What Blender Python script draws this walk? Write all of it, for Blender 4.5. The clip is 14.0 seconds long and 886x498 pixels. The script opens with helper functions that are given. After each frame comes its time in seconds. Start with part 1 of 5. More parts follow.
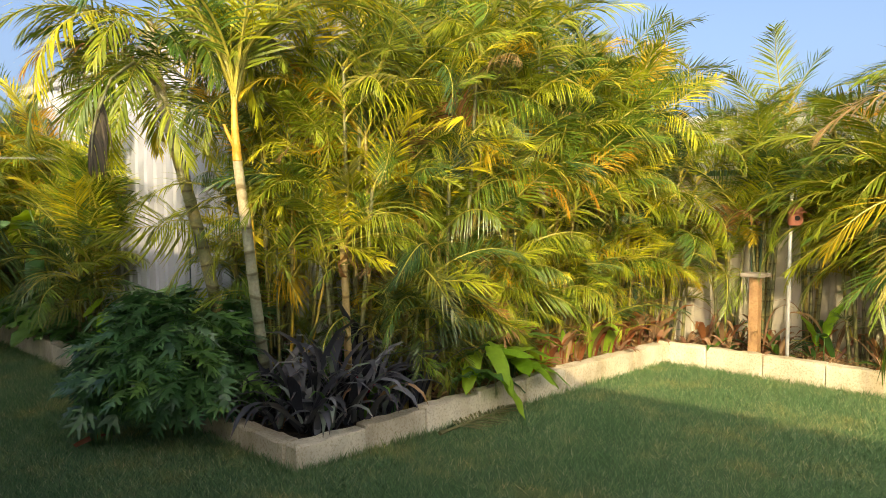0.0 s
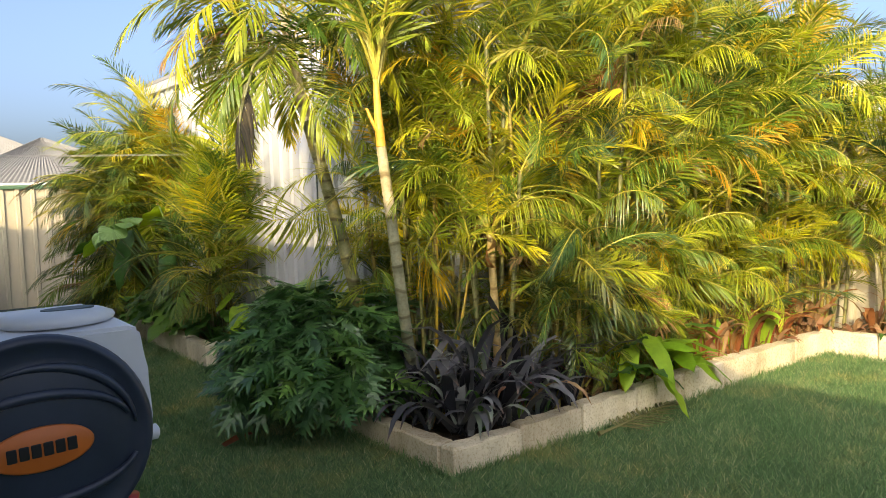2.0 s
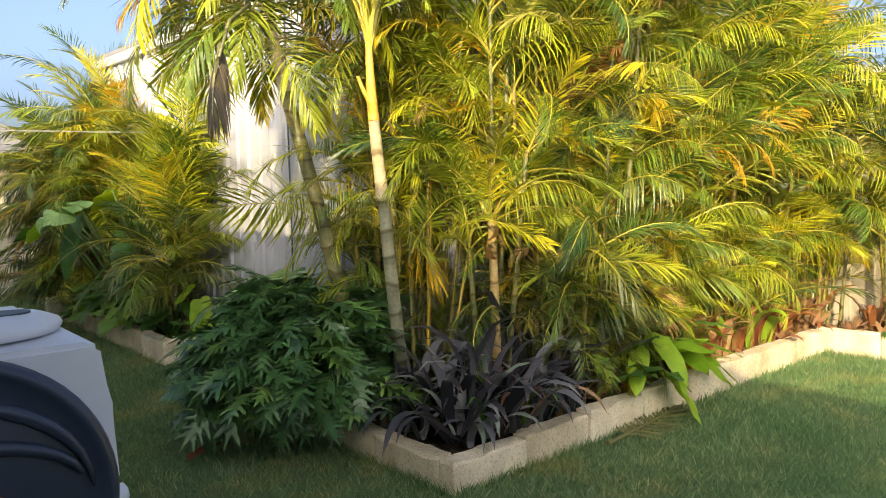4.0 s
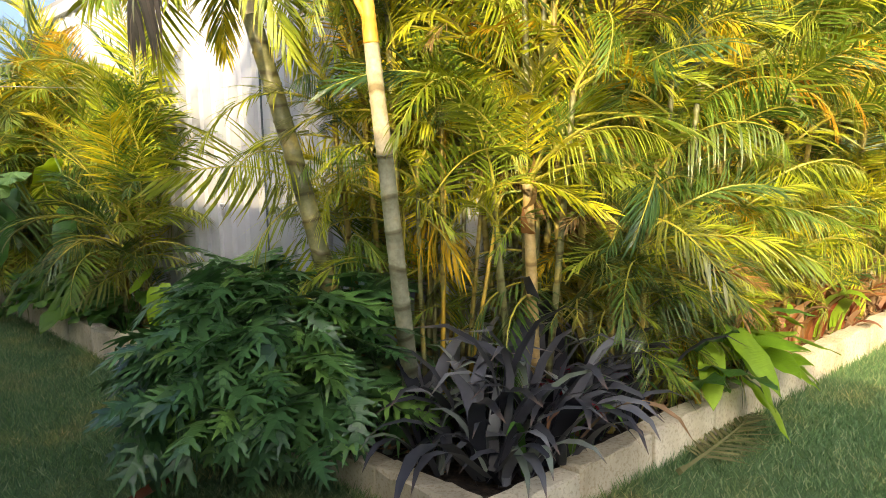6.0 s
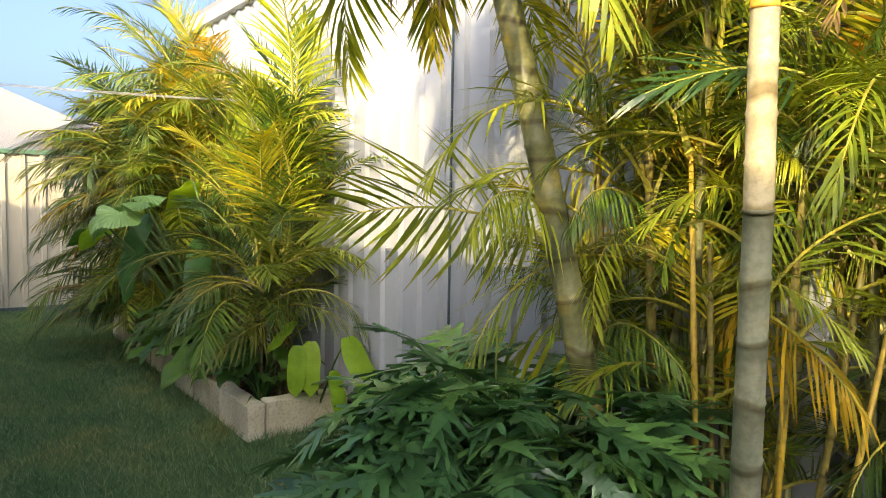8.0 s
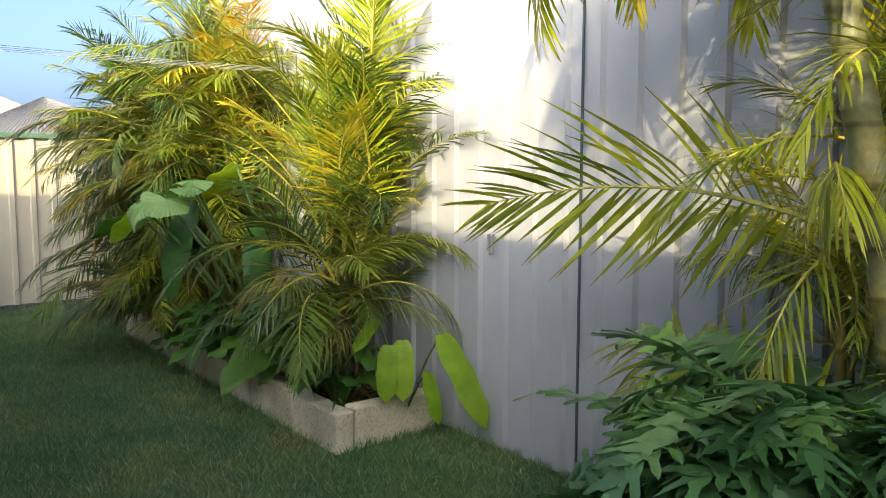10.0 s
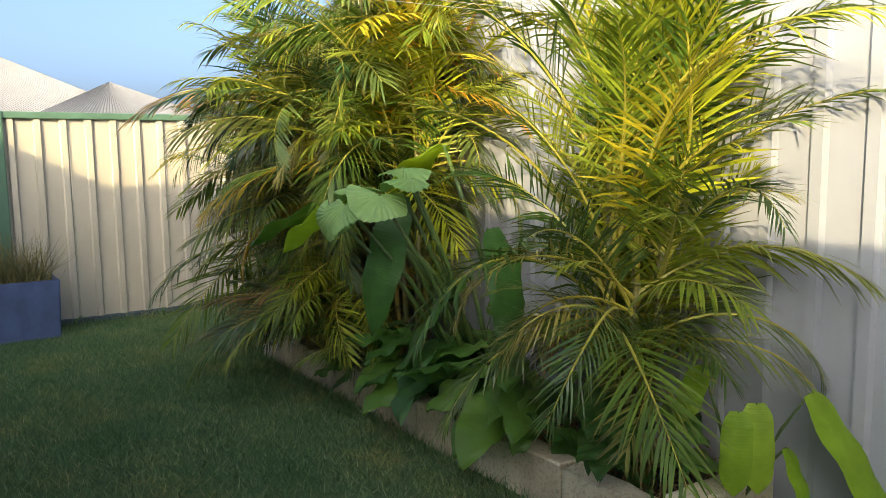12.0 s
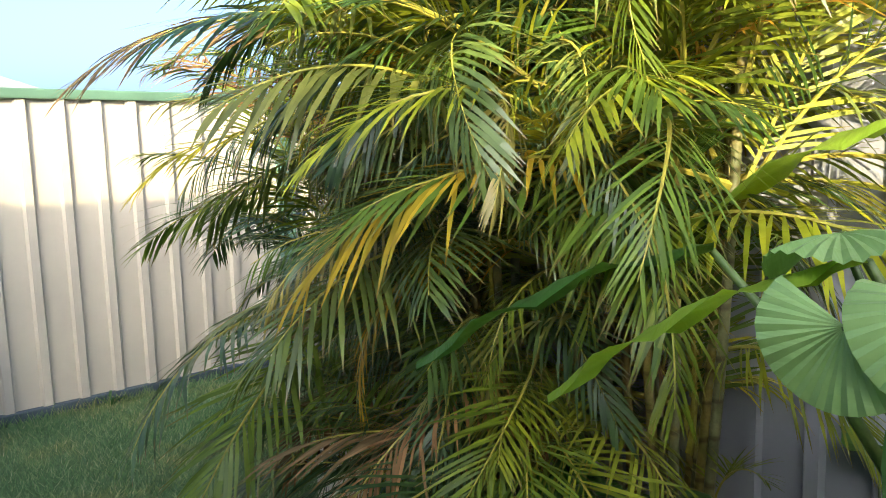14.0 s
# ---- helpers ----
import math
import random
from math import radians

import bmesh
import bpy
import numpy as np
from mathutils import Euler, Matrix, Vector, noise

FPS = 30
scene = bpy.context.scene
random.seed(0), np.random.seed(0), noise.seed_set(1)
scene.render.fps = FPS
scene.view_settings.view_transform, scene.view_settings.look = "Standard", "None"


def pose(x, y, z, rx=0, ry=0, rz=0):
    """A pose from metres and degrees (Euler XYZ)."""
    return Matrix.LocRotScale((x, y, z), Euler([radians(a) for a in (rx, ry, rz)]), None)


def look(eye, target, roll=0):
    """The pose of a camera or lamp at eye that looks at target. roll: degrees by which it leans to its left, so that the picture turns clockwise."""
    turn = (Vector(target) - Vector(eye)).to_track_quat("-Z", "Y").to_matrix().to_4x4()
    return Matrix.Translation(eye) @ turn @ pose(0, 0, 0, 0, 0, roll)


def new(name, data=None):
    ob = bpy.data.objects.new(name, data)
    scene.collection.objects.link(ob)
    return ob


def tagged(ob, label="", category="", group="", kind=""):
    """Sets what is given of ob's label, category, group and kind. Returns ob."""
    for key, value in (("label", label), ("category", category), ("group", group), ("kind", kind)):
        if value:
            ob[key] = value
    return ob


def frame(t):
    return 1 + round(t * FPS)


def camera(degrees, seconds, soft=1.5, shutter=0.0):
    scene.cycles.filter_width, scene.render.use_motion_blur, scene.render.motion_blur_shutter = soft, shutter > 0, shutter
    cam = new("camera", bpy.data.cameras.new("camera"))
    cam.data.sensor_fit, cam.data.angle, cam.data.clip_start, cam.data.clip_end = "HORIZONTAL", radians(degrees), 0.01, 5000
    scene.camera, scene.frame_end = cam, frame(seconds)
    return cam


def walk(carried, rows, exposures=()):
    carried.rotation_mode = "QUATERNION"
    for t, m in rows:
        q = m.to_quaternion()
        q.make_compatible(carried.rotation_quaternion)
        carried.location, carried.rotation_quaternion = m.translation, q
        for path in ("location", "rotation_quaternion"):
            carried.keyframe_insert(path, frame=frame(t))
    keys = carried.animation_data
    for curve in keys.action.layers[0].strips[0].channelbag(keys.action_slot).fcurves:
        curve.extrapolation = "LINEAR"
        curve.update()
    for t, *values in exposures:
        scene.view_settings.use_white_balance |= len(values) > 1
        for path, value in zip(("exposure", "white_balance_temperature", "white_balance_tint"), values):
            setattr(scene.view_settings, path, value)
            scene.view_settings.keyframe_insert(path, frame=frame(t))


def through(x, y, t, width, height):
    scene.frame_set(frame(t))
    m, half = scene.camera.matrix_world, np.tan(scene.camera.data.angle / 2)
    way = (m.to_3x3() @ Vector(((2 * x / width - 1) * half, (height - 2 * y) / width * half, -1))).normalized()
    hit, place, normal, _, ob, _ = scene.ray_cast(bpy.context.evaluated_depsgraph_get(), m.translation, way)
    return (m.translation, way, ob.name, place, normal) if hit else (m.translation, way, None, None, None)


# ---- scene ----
cam = camera(60.2, 14.0, soft=0.6, shutter=0.0)
METRES, EYE, TILT, LEAN, TURN = 8.0, 1.48, 0.0, 0.0, 0.0
ROWS = [
    (0.0, 0.0, 0.0, 0.0, -0.0, -3.38, 0.05),
    (0.5, -0.01, -0.0025, -0.0003, 5.33, -3.76, 0.28),
    (1.0, -0.0184, -0.004, -0.0026, 7.3, -4.27, 0.91),
    (1.5, -0.0293, 0.0133, -0.0057, 7.43, -4.66, 1.67),
    (2.0, -0.0437, 0.0384, -0.0008, 6.94, -4.28, 1.91),
    (4.5, -0.0897, 0.1122, -0.0066, 2.31, -5.65, 1.23),
    (5.0, -0.1016, 0.1369, -0.0062, 1.04, -6.65, 1.72),
    (5.5, -0.1005, 0.168, -0.0117, 0.92, -7.12, 1.92),
    (6.0, -0.103, 0.2149, -0.0192, 2.45, -6.7, 1.6),
    (6.5, -0.109, 0.268, -0.0164, 4.76, -5.9, 0.84),
    (7.0, -0.1152, 0.3122, -0.0105, 7.48, -4.71, -0.28),
    (7.5, -0.1447, 0.3361, -0.0135, 9.69, -4.25, -0.91),
    (8.0, -0.186, 0.3542, -0.0132, 10.74, -4.27, -0.91),
    (8.5, -0.2279, 0.3733, -0.014, 10.47, -4.43, -0.22),
    (11.0, -0.339, 0.4226, -0.0158, 5.83, -6.53, -0.49),
    (11.5, -0.3866, 0.47, -0.0157, 8.09, -6.9, -0.05),
    (12.0, -0.4419, 0.5243, -0.0139, 10.53, -6.94, 0.73),
    (12.5, -0.4936, 0.5824, -0.0091, 11.73, -7.35, 1.33),
    (13.0, -0.5404, 0.6398, -0.0146, 10.03, -7.61, 1.23),
    (13.5, -0.5905, 0.7067, -0.0123, 6.5, -8.13, 1.58),
    (14.0, -0.627, 0.774, -0.0123, 3.5, -7.4, 1.6),
]
walk(cam, [(t, pose(0, 0, EYE, TILT, LEAN, TURN) @ pose(METRES * x, METRES * y, METRES * z, 90 + pitch, roll, yaw)) for t, x, y, z, yaw, pitch, roll in ROWS],
     exposures=[(0.0, 1.4, 7400, 7), (2.0, 1.66, 7300, 7), (5.0, 1.83, 7300, 9), (6.5, 2.02, 7100, 8), (8.5, 2.0, 6900, 7), (11.0, 1.93, 6500, 5), (11.6, 1.64, 6800, 5), (12.0, 1.82, 6700, 6), (12.5, 2.02, 6500, 7), (13.2, 2.18, 6400, 8), (14.0, 2.45, 6200, 9)])

# ---- light ----
SUN_WAY = Vector((0.141, 1.273, -0.49)).normalized()
sun = new("sun", bpy.data.lights.new("sun", "SUN"))
sun.data.energy, sun.data.angle, sun.data.color = 2.0, radians(0.6), (1.0, 0.82, 0.49)
sun.matrix_world = look((0, 0, 12), Vector((0, 0, 12)) + SUN_WAY)
world = bpy.data.worlds.new("sky")
scene.world = world
world.use_nodes = True
sky = world.node_tree.nodes.new("ShaderNodeTexSky")
sky.sky_type, sky.sun_disc = "NISHITA", False
sky.sun_elevation, sky.sun_rotation = radians(21), radians(186.3)
sky.air_density, sky.dust_density, sky.ozone_density = 0.5, 6.0, 2.6
world.node_tree.links.new(sky.outputs[0], world.node_tree.nodes["Background"].inputs[0])
world.node_tree.nodes["Background"].inputs[1].default_value = 0.15

# The yard lies turned by 45 degrees: u runs along the front kerb, v away from it.
YARD = pose(0, 0, 0, 0, 0, 45)


def yard(u, v, z=0.0, turn=0.0):
    return YARD @ pose(u, v, z, 0, 0, turn)


# ---- materials ----
class Mat:
    """A small builder of node materials."""

    def __init__(self, name, rough=0.6, metal=0.0):
        self.m = bpy.data.materials.new(name)
        self.m.use_nodes = True
        self.t = self.m.node_tree
        self.p = self.t.nodes["Principled BSDF"]
        self.p.inputs["Roughness"].default_value = rough
        self.p.inputs["Metallic"].default_value = metal

    def node(self, kind, **values):
        n = self.t.nodes.new("ShaderNode" + kind)
        for k, v in values.items():
            n.inputs[k.replace("_", " ")].default_value = v
        return n

    def link(self, a, b):
        self.t.links.new(a, b)

    def place(self, scale=(1, 1, 1), world_space=False):
        n = self.node("NewGeometry").outputs["Position"] if world_space else self.node("TexCoord").outputs["Object"]
        m = self.node("Mapping", Scale=scale)
        self.link(n, m.inputs["Vector"])
        return m.outputs[0]

    def noise(self, scale, detail=4, at=None, rough=0.55):
        n = self.node("TexNoise", Scale=scale, Detail=detail, Roughness=rough)
        if at is not None:
            self.link(at, n.inputs["Vector"])
        return n.outputs["Fac"]

    def ramp(self, fac, *stops):
        n = self.node("ValToRGB")
        e = n.color_ramp.elements
        while len(e) < len(stops):
            e.new(0.5)
        for k, (at, c) in enumerate(stops):
            e[k].position = at
            e[k].color = (*c, 1)
        self.link(fac, n.inputs[0])
        return n.outputs[0]

    def mix(self, fac, a, b, blend="MIX"):
        n = self.t.nodes.new("ShaderNodeMix")
        n.data_type, n.blend_type = "RGBA", blend
        for sock, v in ((n.inputs[0], fac), (n.inputs[6], a), (n.inputs[7], b)):
            if isinstance(v, (int, float)):
                sock.default_value = v
            elif isinstance(v, tuple):
                sock.default_value = (*v, 1)
            else:
                self.link(v, sock)
        return n.outputs[2]

    def bump(self, height, strength, distance):
        n = self.node("Bump", Strength=strength, Distance=distance)
        self.link(height, n.inputs["Height"])
        self.link(n.outputs[0], self.p.inputs["Normal"])

    def colour(self, c):
        if isinstance(c, tuple):
            self.p.inputs["Base Color"].default_value = (*c, 1)
        else:
            self.link(c, self.p.inputs["Base Color"])
        return self


def leaf_material(name, tones, through=0.3, glow=(1.25, 1.2, 0.6), rough=0.42, tip=(0.23, 0.13, 0.04), tip_start=0.82, gloss=0.16, veins=0.0):
    """Foliage: tones vary from leaf to leaf and blade to blade, tips dry out, and light comes through."""
    k = Mat(name, rough)
    info = k.node("ObjectInfo").outputs["Random"]
    island = k.node("NewGeometry").outputs["Random Per Island"]
    base = k.ramp(info, *tones)
    shade = k.ramp(island, (0.0, (0.55, 0.62, 0.55)), (1.0, (1.3, 1.24, 1.1)))
    c = k.mix(1.0, base, shade, "MULTIPLY")
    mott = k.ramp(k.noise(9, 3, k.place()), (0.3, (0.8, 0.8, 0.75)), (0.7, (1.15, 1.12, 1.1)))
    c = k.mix(1.0, c, mott, "MULTIPLY")
    along = k.node("Attribute")
    along.attribute_name = "along"
    dry = k.ramp(along.outputs["Fac"], (tip_start, (0, 0, 0)), (1.0, (0.9, 0.9, 0.9)))
    c = k.mix(dry, c, tip)
    k.colour(c)
    k.p.inputs["Specular IOR Level"].default_value = gloss
    if veins:
        k.bump(k.noise(1.0, 2, k.place((85, 7, 7))), veins, 0.006)
    tr = k.node("BsdfTranslucent")
    k.link(k.mix(1.0, c, glow, "MULTIPLY"), tr.inputs[0])
    mx = k.node("MixShader", Fac=through)
    k.link(k.p.outputs[0], mx.inputs[1])
    k.link(tr.outputs[0], mx.inputs[2])
    k.link(mx.outputs[0], k.t.nodes["Material Output"].inputs["Surface"])
    return k.m


FROND = leaf_material("palm_frond", [(0.0, (0.14, 0.2, 0.018)), (0.35, (0.26, 0.3, 0.022)), (0.7, (0.38, 0.41, 0.026)), (1.0, (0.54, 0.45, 0.03))], 0.27, rough=0.4, gloss=0.3)
FROND_GREEN = leaf_material("palm_frond_green", [(0.0, (0.06, 0.125, 0.022)), (0.5, (0.14, 0.22, 0.028)), (1.0, (0.29, 0.33, 0.034))], 0.26, rough=0.4, gloss=0.32)
# frond green darkened so its colour carries the shade on low palms
FROND_SHADED = leaf_material("palm_frond_shaded", [(0.0, (0.035, 0.085, 0.028)), (0.5, (0.08, 0.145, 0.038)), (0.85, (0.16, 0.21, 0.05)), (1.0, (0.3, 0.25, 0.06))], 0.22, rough=0.34, gloss=0.5)
FROND_GOLD = leaf_material("palm_frond_gold", [(0.0, (0.5, 0.38, 0.03)), (0.7, (0.55, 0.34, 0.03)), (1.0, (0.56, 0.26, 0.025))], 0.35, (1.2, 1.0, 0.6))
FROND_DRY = leaf_material("palm_frond_dry", [(0.0, (0.2, 0.13, 0.06)), (0.6, (0.3, 0.2, 0.1)), (1.0, (0.36, 0.17, 0.07))], 0.2, (1.1, 0.9, 0.7), 0.7)
FROND_DEAD = leaf_material("palm_frond_dead", [(0.0, (0.07, 0.065, 0.06)), (1.0, (0.11, 0.09, 0.07))], 0.05, (1, 1, 1), 0.8)
PHILO = leaf_material("philodendron_leaf", [(0.0, (0.055, 0.145, 0.06)), (0.7, (0.09, 0.21, 0.075)), (1.0, (0.17, 0.32, 0.08))], 0.22, (1.2, 1.3, 0.6), 0.28, tip_start=0.98, gloss=0.55, veins=0.4)
# the pale grey-lilac stop puts the leaves' bluish sheen into the colour
PURPLE = leaf_material("purple_strap_leaf", [(0.0, (0.022, 0.024, 0.034)), (0.45, (0.062, 0.066, 0.09)), (0.75, (0.2, 0.21, 0.26)), (1.0, (0.17, 0.22, 0.18))], 0.1, (1.2, 0.8, 1.0), 0.42, (0.18, 0.13, 0.1), 0.9)
RED = leaf_material("red_bromeliad_leaf", [(0.0, (0.2, 0.012, 0.03)), (1.0, (0.3, 0.03, 0.05))], 0.25, (1.3, 0.6, 0.6), 0.35, (0.12, 0.03, 0.04))
COPPER = leaf_material("copper_red_leaf", [(0.0, (0.24, 0.07, 0.04)), (0.5, (0.33, 0.15, 0.07)), (1.0, (0.25, 0.19, 0.08))], 0.3, (1.3, 0.9, 0.7), 0.45)
STRAW = leaf_material("withered_leaf", [(0.0, (0.22, 0.13, 0.08)), (0.5, (0.36, 0.24, 0.15)), (1.0, (0.3, 0.15, 0.11))], 0.15, (1.1, 0.9, 0.8), 0.8)
BROAD = leaf_material("broad_leaf", [(0.0, (0.042, 0.12, 0.032)), (0.6, (0.07, 0.18, 0.04)), (1.0, (0.14, 0.27, 0.05))], 0.35, (1.3, 1.3, 0.5), 0.35, tip_start=0.97, gloss=0.4, veins=0.5)
LIME = leaf_material("lime_leaf", [(0.0, (0.2, 0.38, 0.03)), (1.0, (0.3, 0.46, 0.05))], 0.4, (1.2, 1.2, 0.5), 0.38, tip_start=0.98, gloss=0.35, veins=0.5)
FAN = leaf_material("fan_leaf", [(0.0, (0.2, 0.36, 0.14)), (1.0, (0.26, 0.42, 0.17))], 0.3, (1.2, 1.25, 0.6), 0.4, tip_start=0.98, gloss=0.4, veins=0.5)
TUFT = leaf_material("dry_grass", [(0.0, (0.2, 0.2, 0.1)), (1.0, (0.34, 0.3, 0.16))], 0.2, (1.1, 1, 0.8), 0.7)


def stem_material(name, a, b, c, rings=0.0):
    k = Mat(name, 0.5)
    at = k.place()
    n = k.noise(7, 5, at)
    col = k.ramp(n, (0.3, a), (0.55, b), (0.75, c))
    speck = k.ramp(k.noise(60, 3, at), (0.35, (0.7, 0.68, 0.62)), (0.6, (1.05, 1.05, 1.05)))
    c = k.mix(0.7, col, speck, "MULTIPLY")
    if rings:
        axes = k.node("SeparateXYZ")
        k.link(at, axes.inputs[0])
        wobble = k.node("Math")
        wobble.operation = "MULTIPLY_ADD"
        wobble.inputs[1].default_value = rings
        k.link(axes.outputs[2], wobble.inputs[0])
        k.link(k.noise(3, 2, at), wobble.inputs[2])
        turn = k.node("Math")
        turn.operation = "FRACT"
        k.link(wobble.outputs[0], turn.inputs[0])
        c = k.mix(1.0, c, k.ramp(turn.outputs[0], (0.0, (0.42, 0.36, 0.26)), (0.07, (0.6, 0.55, 0.42)), (0.12, (1.12, 1.12, 1.1)), (0.6, (1, 1, 1)), (0.94, (0.86, 0.86, 0.82)), (1.0, (0.5, 0.45, 0.32))), "MULTIPLY")
    k.colour(c)
    k.bump(k.noise(45, 4, at), 0.35, 0.004)
    return k.m


CANE_GREY = stem_material("palm_cane_grey_green", (0.09, 0.1, 0.04), (0.17, 0.17, 0.07), (0.36, 0.27, 0.05), 8.0)
CANE_PALE = stem_material("palm_cane_pale", (0.42, 0.37, 0.24), (0.58, 0.48, 0.3), (0.5, 0.36, 0.26), 4.5)
# grey-green cane tone with the lower trunk's shade in its colour
CANE_SHADED = stem_material("palm_cane_shaded", (0.14, 0.15, 0.09), (0.25, 0.25, 0.17), (0.34, 0.29, 0.14), 7.0)
CANE_GOLD = stem_material("palm_cane_gold", (0.15, 0.14, 0.04), (0.27, 0.21, 0.045), (0.12, 0.13, 0.05), 9.0)
CANE_BUFF = stem_material("palm_cane_buff", (0.3, 0.19, 0.06), (0.42, 0.3, 0.12), (0.36, 0.33, 0.2), 7.0)
CANE_YELLOW = stem_material("palm_stalk_yellow", (0.36, 0.24, 0.025), (0.5, 0.33, 0.035), (0.3, 0.24, 0.04))
CANE_ORANGE = stem_material("palm_crownshaft_orange", (0.6, 0.3, 0.03), (0.66, 0.38, 0.06), (0.5, 0.2, 0.03))
RACHIS = stem_material("frond_stalk", (0.3, 0.3, 0.04), (0.42, 0.36, 0.05), (0.22, 0.27, 0.05))
PETIOLE = stem_material("leaf_stalk", (0.05, 0.1, 0.025), (0.08, 0.14, 0.03), (0.12, 0.17, 0.04))


def limestone():
    k = Mat("limestone_block", 0.9)
    at = k.place(world_space=True)
    info = k.node("ObjectInfo").outputs["Random"]
    base = k.ramp(info, (0.0, (0.64, 0.575, 0.44)), (0.5, (0.71, 0.645, 0.5)), (1.0, (0.77, 0.71, 0.57)))
    blot = k.ramp(k.noise(3.2, 5, at), (0.35, (0.62, 0.58, 0.5)), (0.62, (1.06, 1.04, 1.0)))
    pores = k.ramp(k.noise(70, 5, at), (0.36, (0.78, 0.74, 0.67)), (0.5, (1, 1, 1)))
    streak = k.ramp(k.noise(1.0, 4, k.place((5, 5, 1.2), True)), (0.5, (1, 1, 1)), (0.75, (0.82, 0.78, 0.68)))
    c = k.mix(1.0, k.mix(1.0, k.mix(0.8, base, blot, "MULTIPLY"), pores, "MULTIPLY"), streak, "MULTIPLY")
    k.colour(c)
    k.bump(k.noise(38, 8, at, 0.7), 0.5, 0.008)
    return k.m


def soil():
    k = Mat("garden_soil", 0.95)
    at = k.place(world_space=True)
    k.colour(k.ramp(k.noise(28, 6, at), (0.3, (0.018, 0.013, 0.009)), (0.55, (0.06, 0.042, 0.028)), (0.75, (0.12, 0.085, 0.055))))
    k.bump(k.noise(40, 6, at), 1.0, 0.03)
    return k.m


def lawn_ground():
    k = Mat("lawn_thatch", 0.95)
    at = k.place(world_space=True)
    fine = k.ramp(k.noise(55, 6, at, 0.7), (0.3, (0.065, 0.12, 0.04)), (0.55, (0.14, 0.22, 0.075)), (0.75, (0.26, 0.3, 0.12)))
    patch = k.ramp(k.noise(1.5, 6, at, 0.65), (0.36, (0.7, 0.86, 0.78)), (0.52, (0.98, 1.0, 0.98)), (0.66, (1.6, 1.16, 1.0)))
    k.colour(k.mix(1.0, fine, patch, "MULTIPLY"))
    k.bump(k.noise(120, 5, at), 1.0, 0.02)
    return k.m


def blade_material():
    k = Mat("lawn_blade", 0.6)
    at = k.place(world_space=True)
    island = k.node("NewGeometry").outputs["Random Per Island"]
    c = k.ramp(island, (0.0, (0.075, 0.15, 0.065)), (0.5, (0.14, 0.245, 0.105)), (0.8, (0.21, 0.325, 0.14)), (1.0, (0.42, 0.44, 0.27)))
    patch = k.ramp(k.noise(1.5, 6, at, 0.65), (0.36, (0.7, 0.86, 0.78)), (0.52, (0.98, 1.0, 0.98)), (0.66, (1.6, 1.16, 1.0)))
    c = k.mix(1.0, c, patch, "MULTIPLY")
    k.colour(c)
    tr = k.node("BsdfTranslucent")
    k.link(k.mix(1.0, c, (1.2, 1.15, 0.6), "MULTIPLY"), tr.inputs[0])
    mx = k.node("MixShader", Fac=0.3)
    k.link(k.p.outputs[0], mx.inputs[1])
    k.link(tr.outputs[0], mx.inputs[2])
    k.link(mx.outputs[0], k.t.nodes["Material Output"].inputs["Surface"])
    return k.m


def painted(name, c, rough=0.45, dirt=0.25, scale=2.0, metal=0.0):
    k = Mat(name, rough, metal)
    at = k.place(world_space=True)
    low = tuple(v * (1 - dirt) for v in c)
    n = k.ramp(k.noise(scale, 6, at, 0.65), (0.32, low), (0.6, c))
    run = k.ramp(k.noise(1.0, 3, k.place((9, 9, 0.7), True)), (0.45, (1, 1, 1)), (0.8, (1 - dirt * 0.7,) * 3))
    k.colour(k.mix(1.0, n, run, "MULTIPLY"))
    k.bump(k.noise(130, 2, at), 0.06, 0.002)
    return k.m


LIMESTONE, SOIL, LAWN, BLADE = limestone(), soil(), lawn_ground(), blade_material()
CREAM = painted("cream_steel_sheet", (0.5, 0.455, 0.35), 0.4, 0.08)
SHED_WHITE = painted("off_white_steel_sheet", (0.345, 0.36, 0.385), 0.4, 0.08)
GREEN_STEEL = painted("green_steel_trim", (0.1, 0.19, 0.12), 0.4, 0.2)
SLATE_STEEL = painted("dark_grey_plinth", (0.07, 0.1, 0.11), 0.6, 0.3)
ROOF_WHITE = painted("white_corrugated_roof", (0.18, 0.18, 0.185), 0.75, 0.1)
RENDER = painted("house_render", (0.76, 0.72, 0.64), 0.85, 0.12)
SOFFIT = painted("soffit_white", (0.75, 0.74, 0.7), 0.7, 0.05)
TIMBER = stem_material("weathered_timber", (0.3, 0.17, 0.08), (0.42, 0.25, 0.12), (0.36, 0.23, 0.13))
STONE_CAP = painted("grey_stone_slab", (0.36, 0.31, 0.25), 0.9, 0.35, 12)
PVC = painted("white_pole_paint", (0.6, 0.6, 0.58), 0.4, 0.25, 8)
CORD = painted("washing_line_cord", (0.4, 0.4, 0.37), 0.6, 0.2, 8)
TERRACOTTA = painted("terracotta", (0.36, 0.13, 0.08), 0.75, 0.3, 20)
# near-black paint standing in for the shade inside the birdhouse
HOLE_SHADE = painted("hole_shade", (0.02, 0.015, 0.012), 0.9, 0.1)
REEL_GREY = painted("pale_grey_plastic", (0.68, 0.7, 0.74), 0.42, 0.1, 6)
REEL_NAVY = painted("navy_plastic", (0.03, 0.042, 0.07), 0.36, 0.25, 7)
REEL_ORANGE = painted("orange_badge", (0.62, 0.16, 0.03), 0.4, 0.1, 7)
BLACK = painted("black_plastic", (0.012, 0.012, 0.013), 0.45, 0.2, 9)
STEEL = Mat("galvanised_steel", 0.35, 1.0).colour((0.5, 0.51, 0.53)).m
BRASS_RED = painted("red_hose_fitting", (0.4, 0.03, 0.02), 0.4, 0.1, 9)
